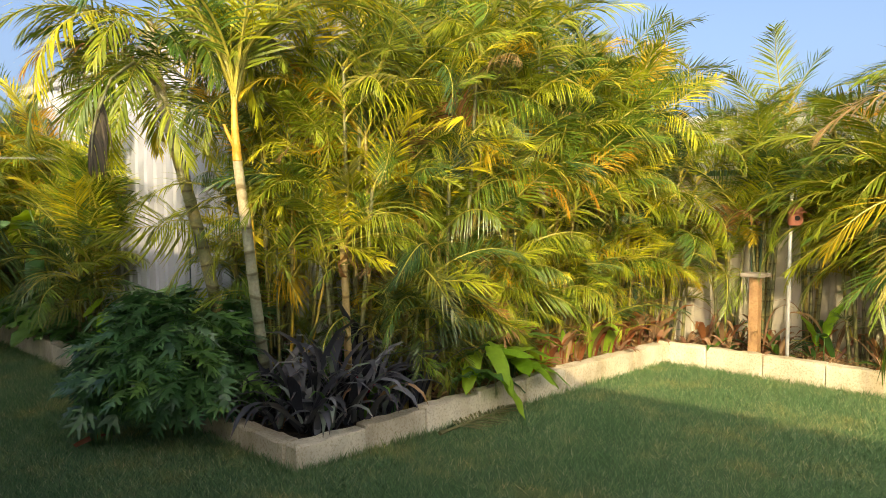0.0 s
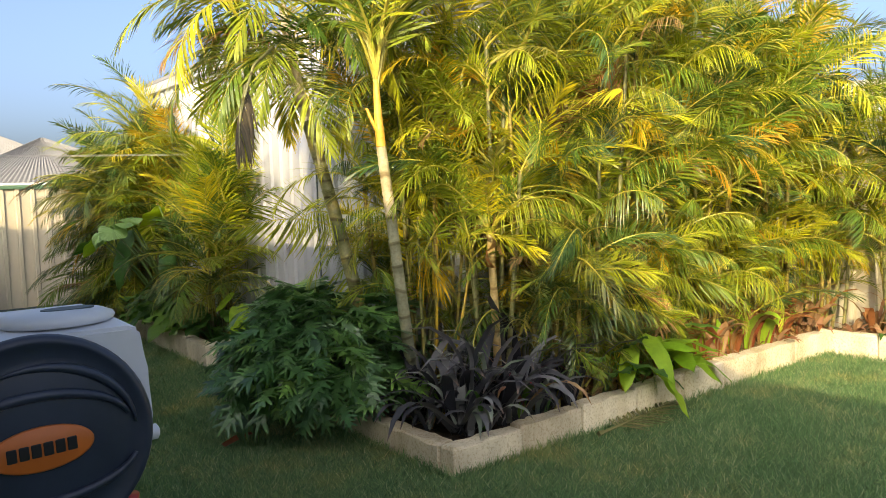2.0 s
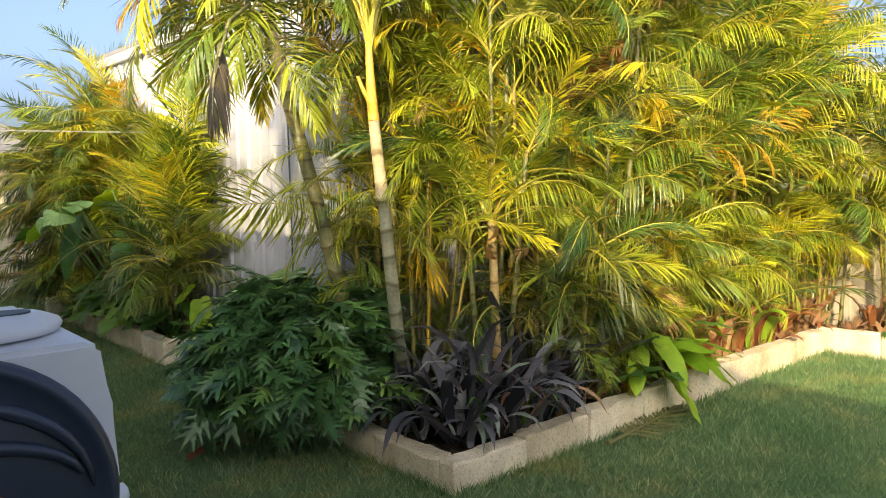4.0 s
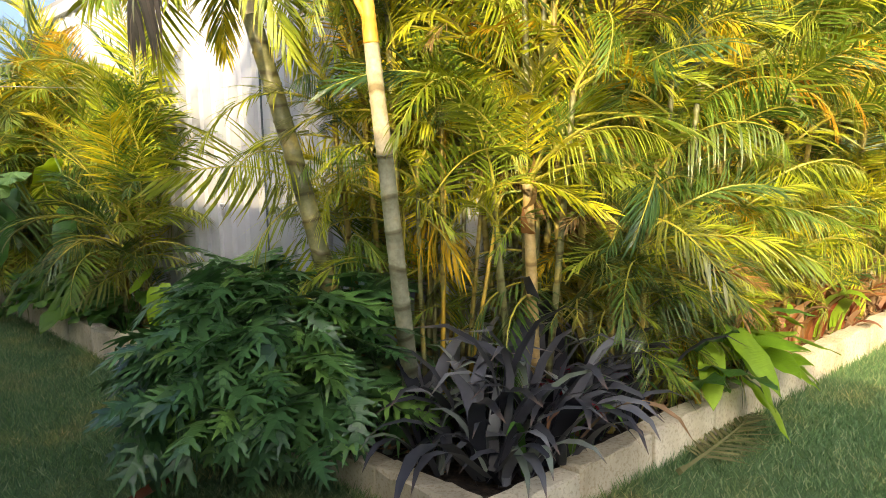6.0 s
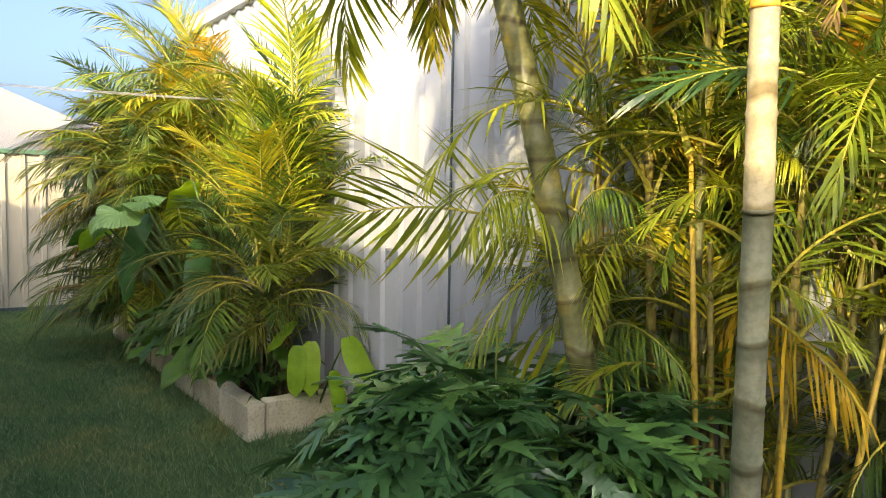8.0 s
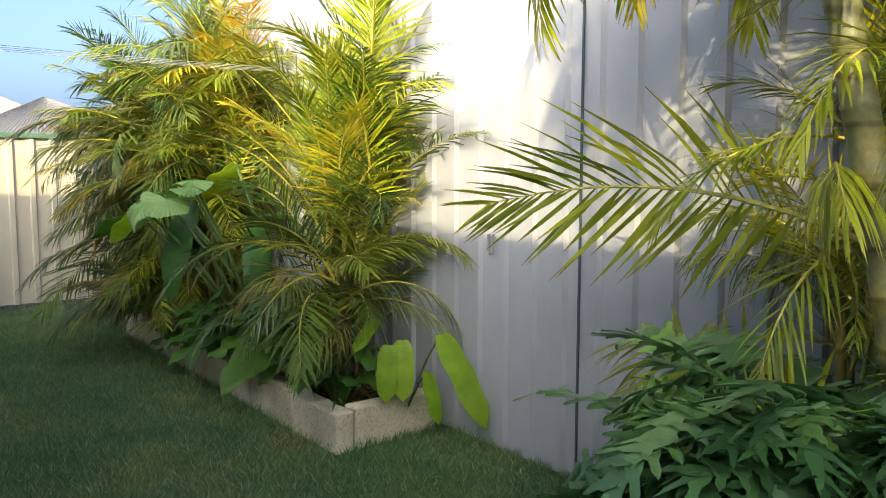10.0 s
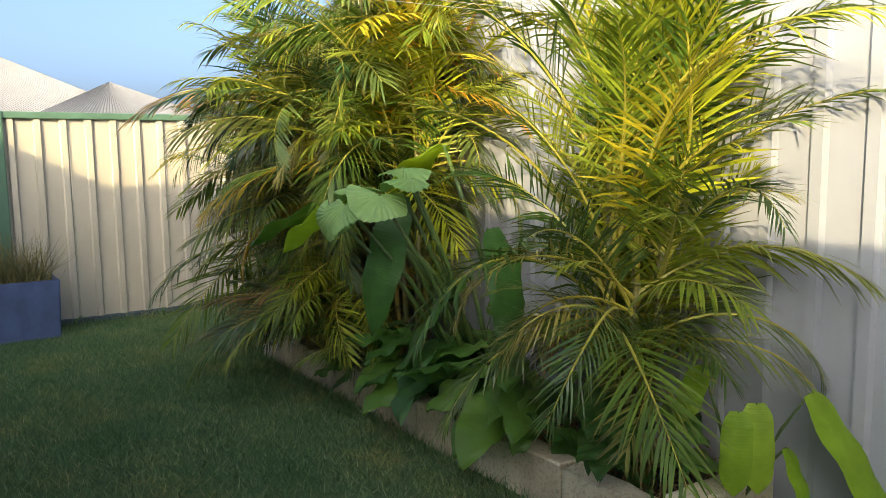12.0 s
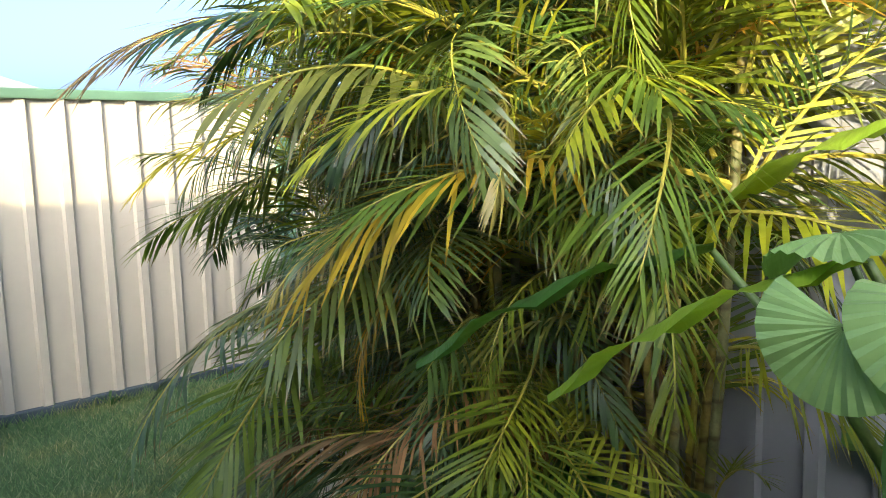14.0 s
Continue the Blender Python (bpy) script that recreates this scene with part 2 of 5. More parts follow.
BLUE_POT = painted("blue_glazed_planter", (0.085, 0.125, 0.26), 0.45, 0.3, 5)

# ---- building helpers ----
def mesh_of(name, verts, faces, mats, slots=None, smooth=False, along=None):
    me = bpy.data.meshes.new(name)
    me.from_pydata(verts, [], faces)
    for m in mats:
        me.materials.append(m)
    if slots is not None:
        me.polygons.foreach_set("material_index", slots)
    if smooth:
        me.polygons.foreach_set("use_smooth", [True] * len(me.polygons))
    if along is not None:
        a = me.attributes.new("along", "FLOAT", "POINT")
        a.data.foreach_set("value", along)
    me.update()
    return me


def mesh_from(name, bm, mat, smooth=False):
    me = bpy.data.meshes.new(name)
    bm.to_mesh(me)
    bm.free()
    me.materials.append(mat)
    if smooth:
        me.polygons.foreach_set("use_smooth", [True] * len(me.polygons))
    return me


def part(name, bm, material, parent, label="", m=None, smooth=False):
    """One mesh object under a thing or a part, from a bmesh or a ready mesh."""
    me = bm if isinstance(bm, bpy.types.Mesh) else mesh_from(name, bm, material, smooth)
    ob = new(name, me)
    ob.parent = parent
    if m is not None:
        ob.matrix_basis = m
    if label:
        ob["label"] = label
    return ob


def dressed(ob, *mats):
    """Gives this object materials of its own over its shared mesh."""
    for slot, m in zip(ob.material_slots, mats):
        slot.link = "OBJECT"
        slot.material = m
    return ob


def thing(name, m, label, category, group="", kind=""):
    ob = new(name)
    ob.empty_display_size = 0.1
    ob.matrix_basis = m
    return tagged(ob, label, category, group, kind)


def solid(name, bm, material, m, label, category="", group="", kind="", smooth=False):
    ob = new(name, mesh_from(name, bm, material, smooth))
    ob.matrix_basis = m
    return tagged(ob, label, category, group, kind)


def box(x0, y0, z0, x1, y1, z1, bevel=0.0, segments=2):
    bm = bmesh.new()
    bmesh.ops.create_cube(bm, size=1.0)
    bmesh.ops.transform(bm, matrix=Matrix.Translation(((x0 + x1) / 2, (y0 + y1) / 2, (z0 + z1) / 2)) @ Matrix.Diagonal((x1 - x0, y1 - y0, z1 - z0, 1)), verts=bm.verts)
    if bevel:
        bmesh.ops.bevel(bm, geom=bm.edges[:], offset=bevel, segments=segments, affect="EDGES", profile=0.6)
    return bm


def lathe(profile, sides=24):
    """A turned shape about z from (radius, height) pairs, closed at both ends."""
    bm = bmesh.new()
    rings = [[bm.verts.new((r * math.cos(2 * math.pi * k / sides), r * math.sin(2 * math.pi * k / sides), z)) for k in range(sides)] for r, z in profile]
    for a, b in zip(rings, rings[1:]):
        for k in range(sides):
            bm.faces.new((a[k], a[(k + 1) % sides], b[(k + 1) % sides], b[k]))
    bm.faces.new(rings[0][::-1])
    bm.faces.new(rings[-1])
    return bm


def tube_data(points, radii, sides=6):
    """Vertices and faces of a tube along points."""
    verts, faces = [], []
    n = len(points)
    for k in range(n):
        d = (Vector(points[min(k + 1, n - 1)]) - Vector(points[max(k - 1, 0)])).normalized()
        side = d.orthogonal().normalized() if abs(d.z) > 0.9 else d.cross(Vector((0, 0, 1))).normalized()
        up = side.cross(d)
        for s in range(sides):
            a = 2 * math.pi * s / sides
            verts.append(Vector(points[k]) + (side * math.cos(a) + up * math.sin(a)) * radii[k])
    for k in range(n - 1):
        for s in range(sides):
            a, b = k * sides + s, k * sides + (s + 1) % sides
            faces.append((a, b, b + sides, a + sides))
    faces.append(tuple(range(sides))[::-1])
    faces.append(tuple((n - 1) * sides + s for s in range(sides)))
    return verts, faces


def tube_mesh(name, points, radii, mat, sides=8, smooth=True):
    v, f = tube_data(points, radii, sides)
    return mesh_of(name, v, f, [mat], smooth=smooth)


# ---- ground ----
bm = bmesh.new()
bmesh.ops.create_grid(bm, x_segments=8, y_segments=8, size=900)
solid("ground", bm, LAWN, pose(0, 0, 0), "short green lawn reaching out to all sides", "lawn", kind="structure")

KERB_U, KERB_V, KERB_H, KERB_T = 2.345, 3.49, 0.205, 0.11
WALL_U, WALL_V = 3.06, 4.22
RIGHT_U, FENCE_U, BACK_V = 6.40, 7.14, 12.40

bm = bmesh.new()
for u0, v0, u1, v1 in ((KERB_U + 0.05, KERB_V + 0.05, FENCE_U, WALL_V), (KERB_U + 0.05, WALL_V, WALL_U, 5.75), (RIGHT_U + 0.05, -3.0, FENCE_U, KERB_V + 0.05), (KERB_U + 0.05, 7.05, WALL_U, 10.35)):
    n, k = max(2, int((u1 - u0) / 0.09)), max(2, int((v1 - v0) / 0.09))
    grid = [[bm.verts.new((u0 + (u1 - u0) * a / n, v0 + (v1 - v0) * b / k, 0.10 + 0.025 * noise.noise((a * 0.35 + u0 * 9, b * 0.35 + v0 * 7, 3)))) for b in range(k + 1)] for a in range(n + 1)]
    for a in range(n):
        for b in range(k):
            bm.faces.new((grid[a][b], grid[a + 1][b], grid[a + 1][b + 1], grid[a][b + 1]))
solid("garden_bed_soil", bm, SOIL, YARD, "dark garden soil inside the raised limestone beds", "soil", kind="structure", smooth=True)

# ---- shed and fences ----
PITCH = 0.19


def sheet_mesh(name, pitches, height, mat, rib=0.024):
    """Rib-profiled steel sheet standing in the x-z plane, ribs towards -y."""
    xs, ys = [], []
    for k in range(pitches):
        for f, d in ((0.0, 0.0), (0.62, 0.0), (0.68, rib), (0.90, rib), (0.96, 0.0)):
            xs.append((k + f) * PITCH)
            ys.append(-d)
    xs.append(pitches * PITCH - 0.002)
    ys.append(0.0)
    verts = [(x, y, 0) for x, y in zip(xs, ys)] + [(x, y, height) for x, y in zip(xs, ys)]
    n = len(xs)
    verts += [(x, y + 0.004, z) for x, y, z in verts]
    faces = []
    for k in range(n - 1):
        faces.append((k, k + 1, k + 1 + n, k + n))
        faces.append((2 * n + k + 1, 2 * n + k, 3 * n + k, 3 * n + k + 1))
        faces.append((n + k, n + k + 1, 3 * n + k + 1, 3 * n + k))
    return mesh_of(name, verts, faces, [mat])


SHED_H, SHED_END = 2.78, 10.3
shed_sheet = sheet_mesh("sheet", 4, SHED_H, SHED_WHITE)
shed = thing("wall_west", yard(WALL_U, 0), "tall off-white ribbed steel shed wall", "wall", kind="structure")
for k in range(8):
    part("sheet", shed_sheet, None, shed, m=pose(0, WALL_V + 0.01 + 0.76 * (k + 1), 0.02, 0, 0, -90))
part("corner_trim", box(-0.035, WALL_V - 0.035, 0.02, 0.03, WALL_V + 0.03, SHED_H + 0.02, 0.006), SHED_WHITE, shed)
part("backing", box(0.012, WALL_V + 0.04, 0.0, 0.08, SHED_END, SHED_H - 0.02), SHED_WHITE, shed)
part("gutter", box(-0.07, WALL_V - 0.05, SHED_H - 0.01, 0.06, SHED_END, SHED_H + 0.09, 0.012), SHED_WHITE, shed)
part("latch", lathe([(0.004, -0.05), (0.012, -0.045), (0.012, 0.03), (0.018, 0.035), (0.018, 0.05), (0.004, 0.055)], 10), STEEL, shed, "small dark steel latch", pose(-0.045, 6.6, 1.02))
# black joint strips between door leaf and wall
for v in (6.05,):
    part("door_joint", box(-0.03, v - 0.004, 0.03, -0.02, v + 0.004, 2.76), SLATE_STEEL, shed, "thin dark door joint")

shed_front = thing("wall_south", yard(0, WALL_V), "off-white ribbed steel shed wall behind palms", "wall", kind="structure")
for k in range(5):
    part("sheet", shed_sheet, None, shed_front, m=pose(WALL_U + 0.04 + 0.76 * k, 0, 0.02))
part("backing", box(WALL_U + 0.09, 0.012, 0.0, FENCE_U - 0.05, 0.08, SHED_H - 0.02), SHED_WHITE, shed_front)
part("sheet_back", box(WALL_U + 0.1, SHED_END - WALL_V - 0.08, 0.0, FENCE_U - 0.05, SHED_END - WALL_V - 0.02, SHED_H - 0.02), SHED_WHITE, shed_front)
roof = box(WALL_U - 0.05, WALL_V - 0.05, SHED_H + 0.1, FENCE_U, SHED_END, SHED_H + 0.14)
solid("shed_roof", roof, ROOF_WHITE, YARD, "pale flat steel shed roof", "roof", kind="structure")


def steel_fence(name, m, length, height, first_post, label):
    """Ribbed steel fence along x with posts each 2.38 m, a capping rail and a plinth."""
    f = thing(name, m, label, "fence", kind="structure")
    sheet = sheet_mesh("fence_sheet", 4, height - 0.08, CREAM)
    for k in range(int(length / 0.76)):
        part("sheet", sheet, None, f, m=pose(0.76 * k, 0.0, 0.04))
    part("top_rail", box(0, -0.04, height - 0.055, length, 0.035, height, 0.01), GREEN_STEEL, f, "green steel capping rail")
    part("plinth", box(0, -0.045, -0.02, length, 0.03, 0.06, 0.006), SLATE_STEEL, f, "dark grey plinth board")
    x = first_post
    while x < length:
        part("post", box(x - 0.05, -0.055, -0.02, x + 0.05, 0.045, height + 0.004, 0.012), GREEN_STEEL, f, "green steel post")
        x += 2.38
    return f


steel_fence("fence_back", yard(-3.8, BACK_V), 11.4, 1.76, 1.04 + 1.38, "cream ribbed steel fence with green posts and capping")
right = steel_fence("fence_right", YARD @ pose(FENCE_U, WALL_V - 0.06, 0, 0, 0, -90), 9.12, 1.8, 1.2, "cream ribbed steel fence behind the corner bed")

# the house whose eave shades the lawn; its closing walls are added, unseen
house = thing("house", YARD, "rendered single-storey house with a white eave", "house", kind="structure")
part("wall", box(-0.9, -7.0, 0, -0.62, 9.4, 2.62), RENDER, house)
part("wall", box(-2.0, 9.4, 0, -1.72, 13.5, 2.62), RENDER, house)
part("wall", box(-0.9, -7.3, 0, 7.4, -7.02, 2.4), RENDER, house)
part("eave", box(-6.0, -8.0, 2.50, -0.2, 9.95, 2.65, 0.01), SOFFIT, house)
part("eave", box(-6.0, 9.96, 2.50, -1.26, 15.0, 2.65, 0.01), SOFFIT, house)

# neighbours' hipped roofs beyond the back fence


def hip_house(u, v, half_u, half_v, eave, top, ridge):
    h = thing("neighbour_house", yard(u, v), "neighbouring house with a white corrugated hipped roof", "house")
    part("wall", box(-half_u + 0.5, -half_v + 0.5, 0, half_u - 0.5, half_v - 0.5, eave + 0.02), RENDER, h)
    verts, faces = [], []
    corners = [Vector((-half_u, -half_v, eave)), Vector((half_u, -half_v, eave)), Vector((half_u, half_v, eave)), Vector((-half_u, half_v, eave))]
    r0, r1 = Vector((-ridge, 0, top)), Vector((ridge, 0, top))
    for a, b, c, d in ((corners[0], corners[1], r1, r0), (corners[1], corners[2], r1, r1), (corners[2], corners[3], r0, r1), (corners[3], corners[0], r0, r0)):
        n = int((b - a).length / 0.19)
        up = (b - a).cross(d - a).normalized()
        for k in range(n):
            base = len(verts)
            for f, lift in ((k / n, 0.0), ((k + 0.5) / n, 0.032), ((k + 1) / n, 0.0)):
                verts += [a.lerp(b, f) + up * lift, d.lerp(c, f) + up * lift]
            faces += [(base, base + 2, base + 3, base + 1), (base + 2, base + 4, base + 5, base + 3)]
    part("roof", mesh_of("roof", verts, faces, [ROOF_WHITE]), None, h, "white corrugated steel roof")
    part("gutter", box(-half_u - 0.06, -half_v - 0.06, eave - 0.1, half_u + 0.06, -half_v + 0.06, eave + 0.02), SOFFIT, h)
    return h


hip_house(7.6, 41, 4.7, 5, 2.4, 4.65, 0.05)
hip_house(-2.5, 56, 15.6, 8.7, 2.65, 8.4, 4.4)
garage = thing("neighbour_garage", yard(7.7, 0), "white-walled neighbouring garage behind the fence", "garage")
part("wall", box(0, 1.6, 0, 0.2, 4.1, 2.34), SOFFIT, garage)
part("coping", box(-0.03, 1.55, 2.34, 0.25, 4.15, 2.4), SOFFIT, garage)

# ---- limestone kerbs ----


def block_mesh(length, seed):
    rng = random.Random(seed)
    bm = box(0.003, 0.0, -0.08, length - 0.003, KERB_T, KERB_H, 0.009, 1)
    bmesh.ops.subdivide_edges(bm, edges=[e for e in bm.edges if e.calc_length() > 0.3], cuts=5, use_grid_fill=True)
    for v in bm.verts:
        chip = 0.012 if v.co.z > KERB_H - 0.02 and rng.random() < 0.12 else 0.0
        v.co += Vector((rng.uniform(-0.003, 0.003), rng.uniform(-0.004, 0.004), rng.uniform(-0.005, 0.004) - chip))
    return mesh_from("block", bm, LIMESTONE)


BLOCKS = [block_mesh(0.5, k) for k in range(6)]


def kerb(name, m, count, label, sunk=()):
    """A row of blocks; sunk gives how far the first ones, and from the last of them on the rest, are let into the lawn."""
    k = thing(name, m, label, "garden edging", kind="structure")
    rng = random.Random(name)
    for n in range(count):
        part("block", BLOCKS[rng.randrange(6)], None, k, m=pose(0.5 * n, rng.uniform(-0.006, 0.006), rng.uniform(-0.006, 0.006) - (sunk[min(n, len(sunk) - 1)] if sunk else 0.0), rng.uniform(-0.6, 0.6), rng.uniform(-0.4, 0.4), rng.uniform(-0.4, 0.4)))
    return k


# each kerb runs along its own x with the bed on its +y side
kerb("kerb_front", yard(KERB_U, KERB_V), 8, "weathered cream limestone block kerb of the corner bed", (0.05, 0.036, 0.02, 0.008, 0.0))
kerb("kerb_left", YARD @ pose(KERB_U, KERB_V + 0.115 + 2.0, 0, 0, 0, -90), 4, "weathered cream limestone block kerb beside the lawn", (0.06,))
kerb("kerb_right", YARD @ pose(RIGHT_U, KERB_V + 0.115, 0, 0, 0, -90), 13, "sunlit cream limestone block kerb of the fence bed")
kerb("kerb_far", YARD @ pose(KERB_U + 0.03, 7.0 + 3.5, 0, 0, 0, -90), 7, "shaded limestone block kerb of the far bed")
kerb("kerb_return", yard(KERB_U + 0.145, 7.0 - 0.005), 1, "limestone block closing the far bed at the shed wall")

# ---- palm fronds ----


def frond_mesh(name, seed, length, rise, fall, pairs, blade, width, lift=28, petiole=0.2, ragged=0.12, sag=0.5):
    """A feather frond: it leaves the origin along +x at the angle rise and bends over to the angle fall."""
    rng = random.Random(seed)
    steps = 14
    spine, p = [Vector((0, 0, 0))], Vector((0, 0, 0))
    sway = rng.uniform(-0.25, 0.25)
    for k in range(steps):
        f = (k + 0.5) / steps
        a = radians(rise + (fall - rise) * f ** 1.25)
        y = radians(math.degrees(sway) * f)
        p = p + Vector((math.cos(a) * math.cos(y), math.cos(a) * math.sin(y), math.sin(a))) * (length / steps)
        spine.append(p.copy())
    verts, faces = tube_data(spine, [0.011 * (1 - 0.85 * k / steps) * (1.0 + 0.7 * (k == 0)) for k in range(steps + 1)], 4)
    slots, along = [1] * len(faces), [0.0] * len(verts)
    for n in range(pairs):
        f = petiole + (1 - petiole) * (n + rng.uniform(0, 0.5)) / pairs
        at = f * steps
        k = min(int(at), steps - 1)
        o = spine[k].lerp(spine[k + 1], at - k)
        t = (spine[k + 1] - spine[k]).normalized()
        side = t.cross(Vector((0, 0, 1)))
        side = side.normalized() if side.length > 0.05 else Vector((0, 1, 0))
        up = side.cross(t).normalized()
        g = (f - petiole) / (1 - petiole)
        size = blade * (0.55 + 0.6 * math.sin(math.pi * min(1, g * 0.85 + 0.13))) * (1 - 0.35 * g)
        for s in (-1, 1):
            if rng.random() < ragged * 0.4:
                continue
            ang = radians(60 - 36 * g + rng.uniform(-8, 8))
            tilt = radians(lift + rng.uniform(-13, 13))
            d = (t * math.cos(ang) + (side * s * math.cos(tilt) + up * math.sin(tilt)) * math.sin(ang)).normalized()
            ln = size * rng.uniform(0.7, 1.12)
            w = width * rng.uniform(0.8, 1.15) * (1 - 0.3 * g)
            wide = d.cross(up.lerp(side * s, 0.2)).normalized()
            wide = (wide + Vector((0, 0, rng.uniform(-0.25, 0.25)))).normalized()
            b = len(verts)
            q, dd = o.copy(), d.copy()
            droop = sag * rng.uniform(0.6, 1.5)
            for j, (wf, step) in enumerate(((0.35, 0.0), (1.0, 0.3), (0.85, 0.35), (0.06, 0.35))):
                q = q + dd * (ln * step)
                dd = (dd + Vector((0, 0, -droop * 0.42))).normalized()
                verts += [q - wide * (w * wf / 2), q + wide * (w * wf / 2)]
                along += [j / 3, j / 3]
            for j in range(3):
                faces.append((b + 2 * j, b + 2 * j + 1, b + 2 * j + 3, b + 2 * j + 2))
                slots.append(0)
    return mesh_of(name, verts, faces, [FROND, RACHIS], slots, along=along)


ARCH = [frond_mesh("frond", 10 + k, 1.0 + 0.08 * k, 82 - 5 * k, -4 - 10 * k, 40, 0.33, 0.0135, lift=20 + 5 * k, ragged=0.25, sag=0.2 + 0.1 * k) for k in range(6)]
ERECT = [frond_mesh("frond", 30 + k, 1.05 + 0.1 * k, 88 - 4 * k, 44 - 12 * k, 42, 0.36, 0.014, ragged=0.25, sag=0.18 + 0.1 * k) for k in range(5)]
DROOP = [frond_mesh("frond", 50 + k, 0.9 + 0.08 * k, 58 - 6 * k, -74 - 3 * k, 36, 0.33, 0.0115, lift=8, ragged=0.25, sag=0.5) for k in range(5)]
CURTAIN = [frond_mesh("frond", 140 + k, 0.95 + 0.1 * k, 66 - 7 * k, -12 - 14 * k, 40, 0.38, 0.0125, lift=-6 + 6 * k, ragged=0.4, sag=1.3 + 0.3 * k) for k in range(5)]
SPREAD = [frond_mesh("frond", 70 + k, 1.1 + 0.1 * k, 38 - 5 * k, -26 - 6 * k, 32, 0.46, 0.021, lift=10, sag=0.45) for k in range(5)]
SMALL = [frond_mesh("frond", 90 + k, 0.6 + 0.06 * k, 58 - 6 * k, -30 - 6 * k, 24, 0.25, 0.0125, lift=38, ragged=0.25, sag=0.25) for k in range(4)]
BIG = [frond_mesh("frond", 110 + k, 1.75 + 0.1 * k, 62 - 6 * k, -46 - 5 * k, 38, 0.58, 0.03, sag=0.7) for k in range(4)]


def cane_mesh(points, r0, r1, mat, ring=0.085, sides=10):
    """A ringed palm cane through the points (a gentle curve), a little thicker at its nodes."""
    pts, total = [], 0.0
    path = [Vector(p) for p in points]
    for _ in range(2):
        cut_corners = [q for a, b in zip(path, path[1:]) for q in (a.lerp(b, 0.25), a.lerp(b, 0.75))]
        path = [path[0]] + cut_corners + [path[-1]]
    for a, b in zip(path, path[1:]):
        total += (b - a).length
    n = max(4, int(total / ring))
    out, radii = [], []
    lens = [0.0]
    for a, b in zip(path, path[1:]):
        lens.append(lens[-1] + (b - a).length)

    def at(d):
        for k in range(len(path) - 1):
            if d <= lens[k + 1] or k == len(path) - 2:
                return path[k].lerp(path[k + 1], (d - lens[k]) / max(1e-6, lens[k + 1] - lens[k]))

    for k in range(n + 1):
        f = k / n
        r = r0 + (r1 - r0) * f
        d = f * total
        for off, grow in ((-0.007, 1.0), (0.0, 1.09), (0.008, 0.97)):
            out.append(at(min(max(d + off, 0), total)) + Vector((0, 0, off * 0.02)))
            radii.append(r * grow)
    v, f = tube_data(out, radii, sides)
    return mesh_of("cane", v, f, [mat], smooth=True)


def add_frond(palm, meshes, rng, p, heading, mat, scale=1.0, roll=0.0, pitch=0.0, index=None):
    me = meshes[rng.randrange(len(meshes))] if index is None else meshes[index]
    m = Matrix.Translation(p) @ pose(0, 0, 0, 0, 0, heading) @ pose(0, 0, 0, roll, pitch, 0) @ Matrix.Diagonal((scale, scale, scale, 1))
    ob = part("frond", me, None, palm, m=m)
    return dressed(ob, mat, RACHIS)


def pick(rng, table):
    x = rng.random() * sum(w for _, w in table)
    for v, w in table:
        x -= w
        if x <= 0:
            return v
    return table[-1][0]


SUNNY = [(FROND, 42), (FROND_GREEN, 40), (FROND_SHADED, 9), (FROND_GOLD, 6), (FROND_DRY, 3)]
YOUNG = [(FROND, 55), (FROND_GREEN, 45)]
# shaded copies of the frond tones, for low and inner fronds
SHADY = [(FROND_SHADED, 60), (FROND_GREEN, 34), (FROND_DRY, 6)]


def husk_mesh():
    """A short pointed, channelled leaf base along +x."""
    verts, faces, along = [], [], []
    for k in range(5):
        f = k / 4
        w = 0.035 * (1 - f) + 0.003
        for y in (-w, 0.0, w):
            verts.append((0.3 * f, y, 0.25 * f * f + abs(y) * 0.5))
            along.append(0.3 * f)
    for k in range(4):
        for j in (0, 1):
            b = 3 * k + j
            faces.append((b, b + 1, b + 4, b + 3))
    return mesh_of("leaf_base", verts, faces, [FROND_DRY], along=along, smooth=True)


HUSK = husk_mesh()


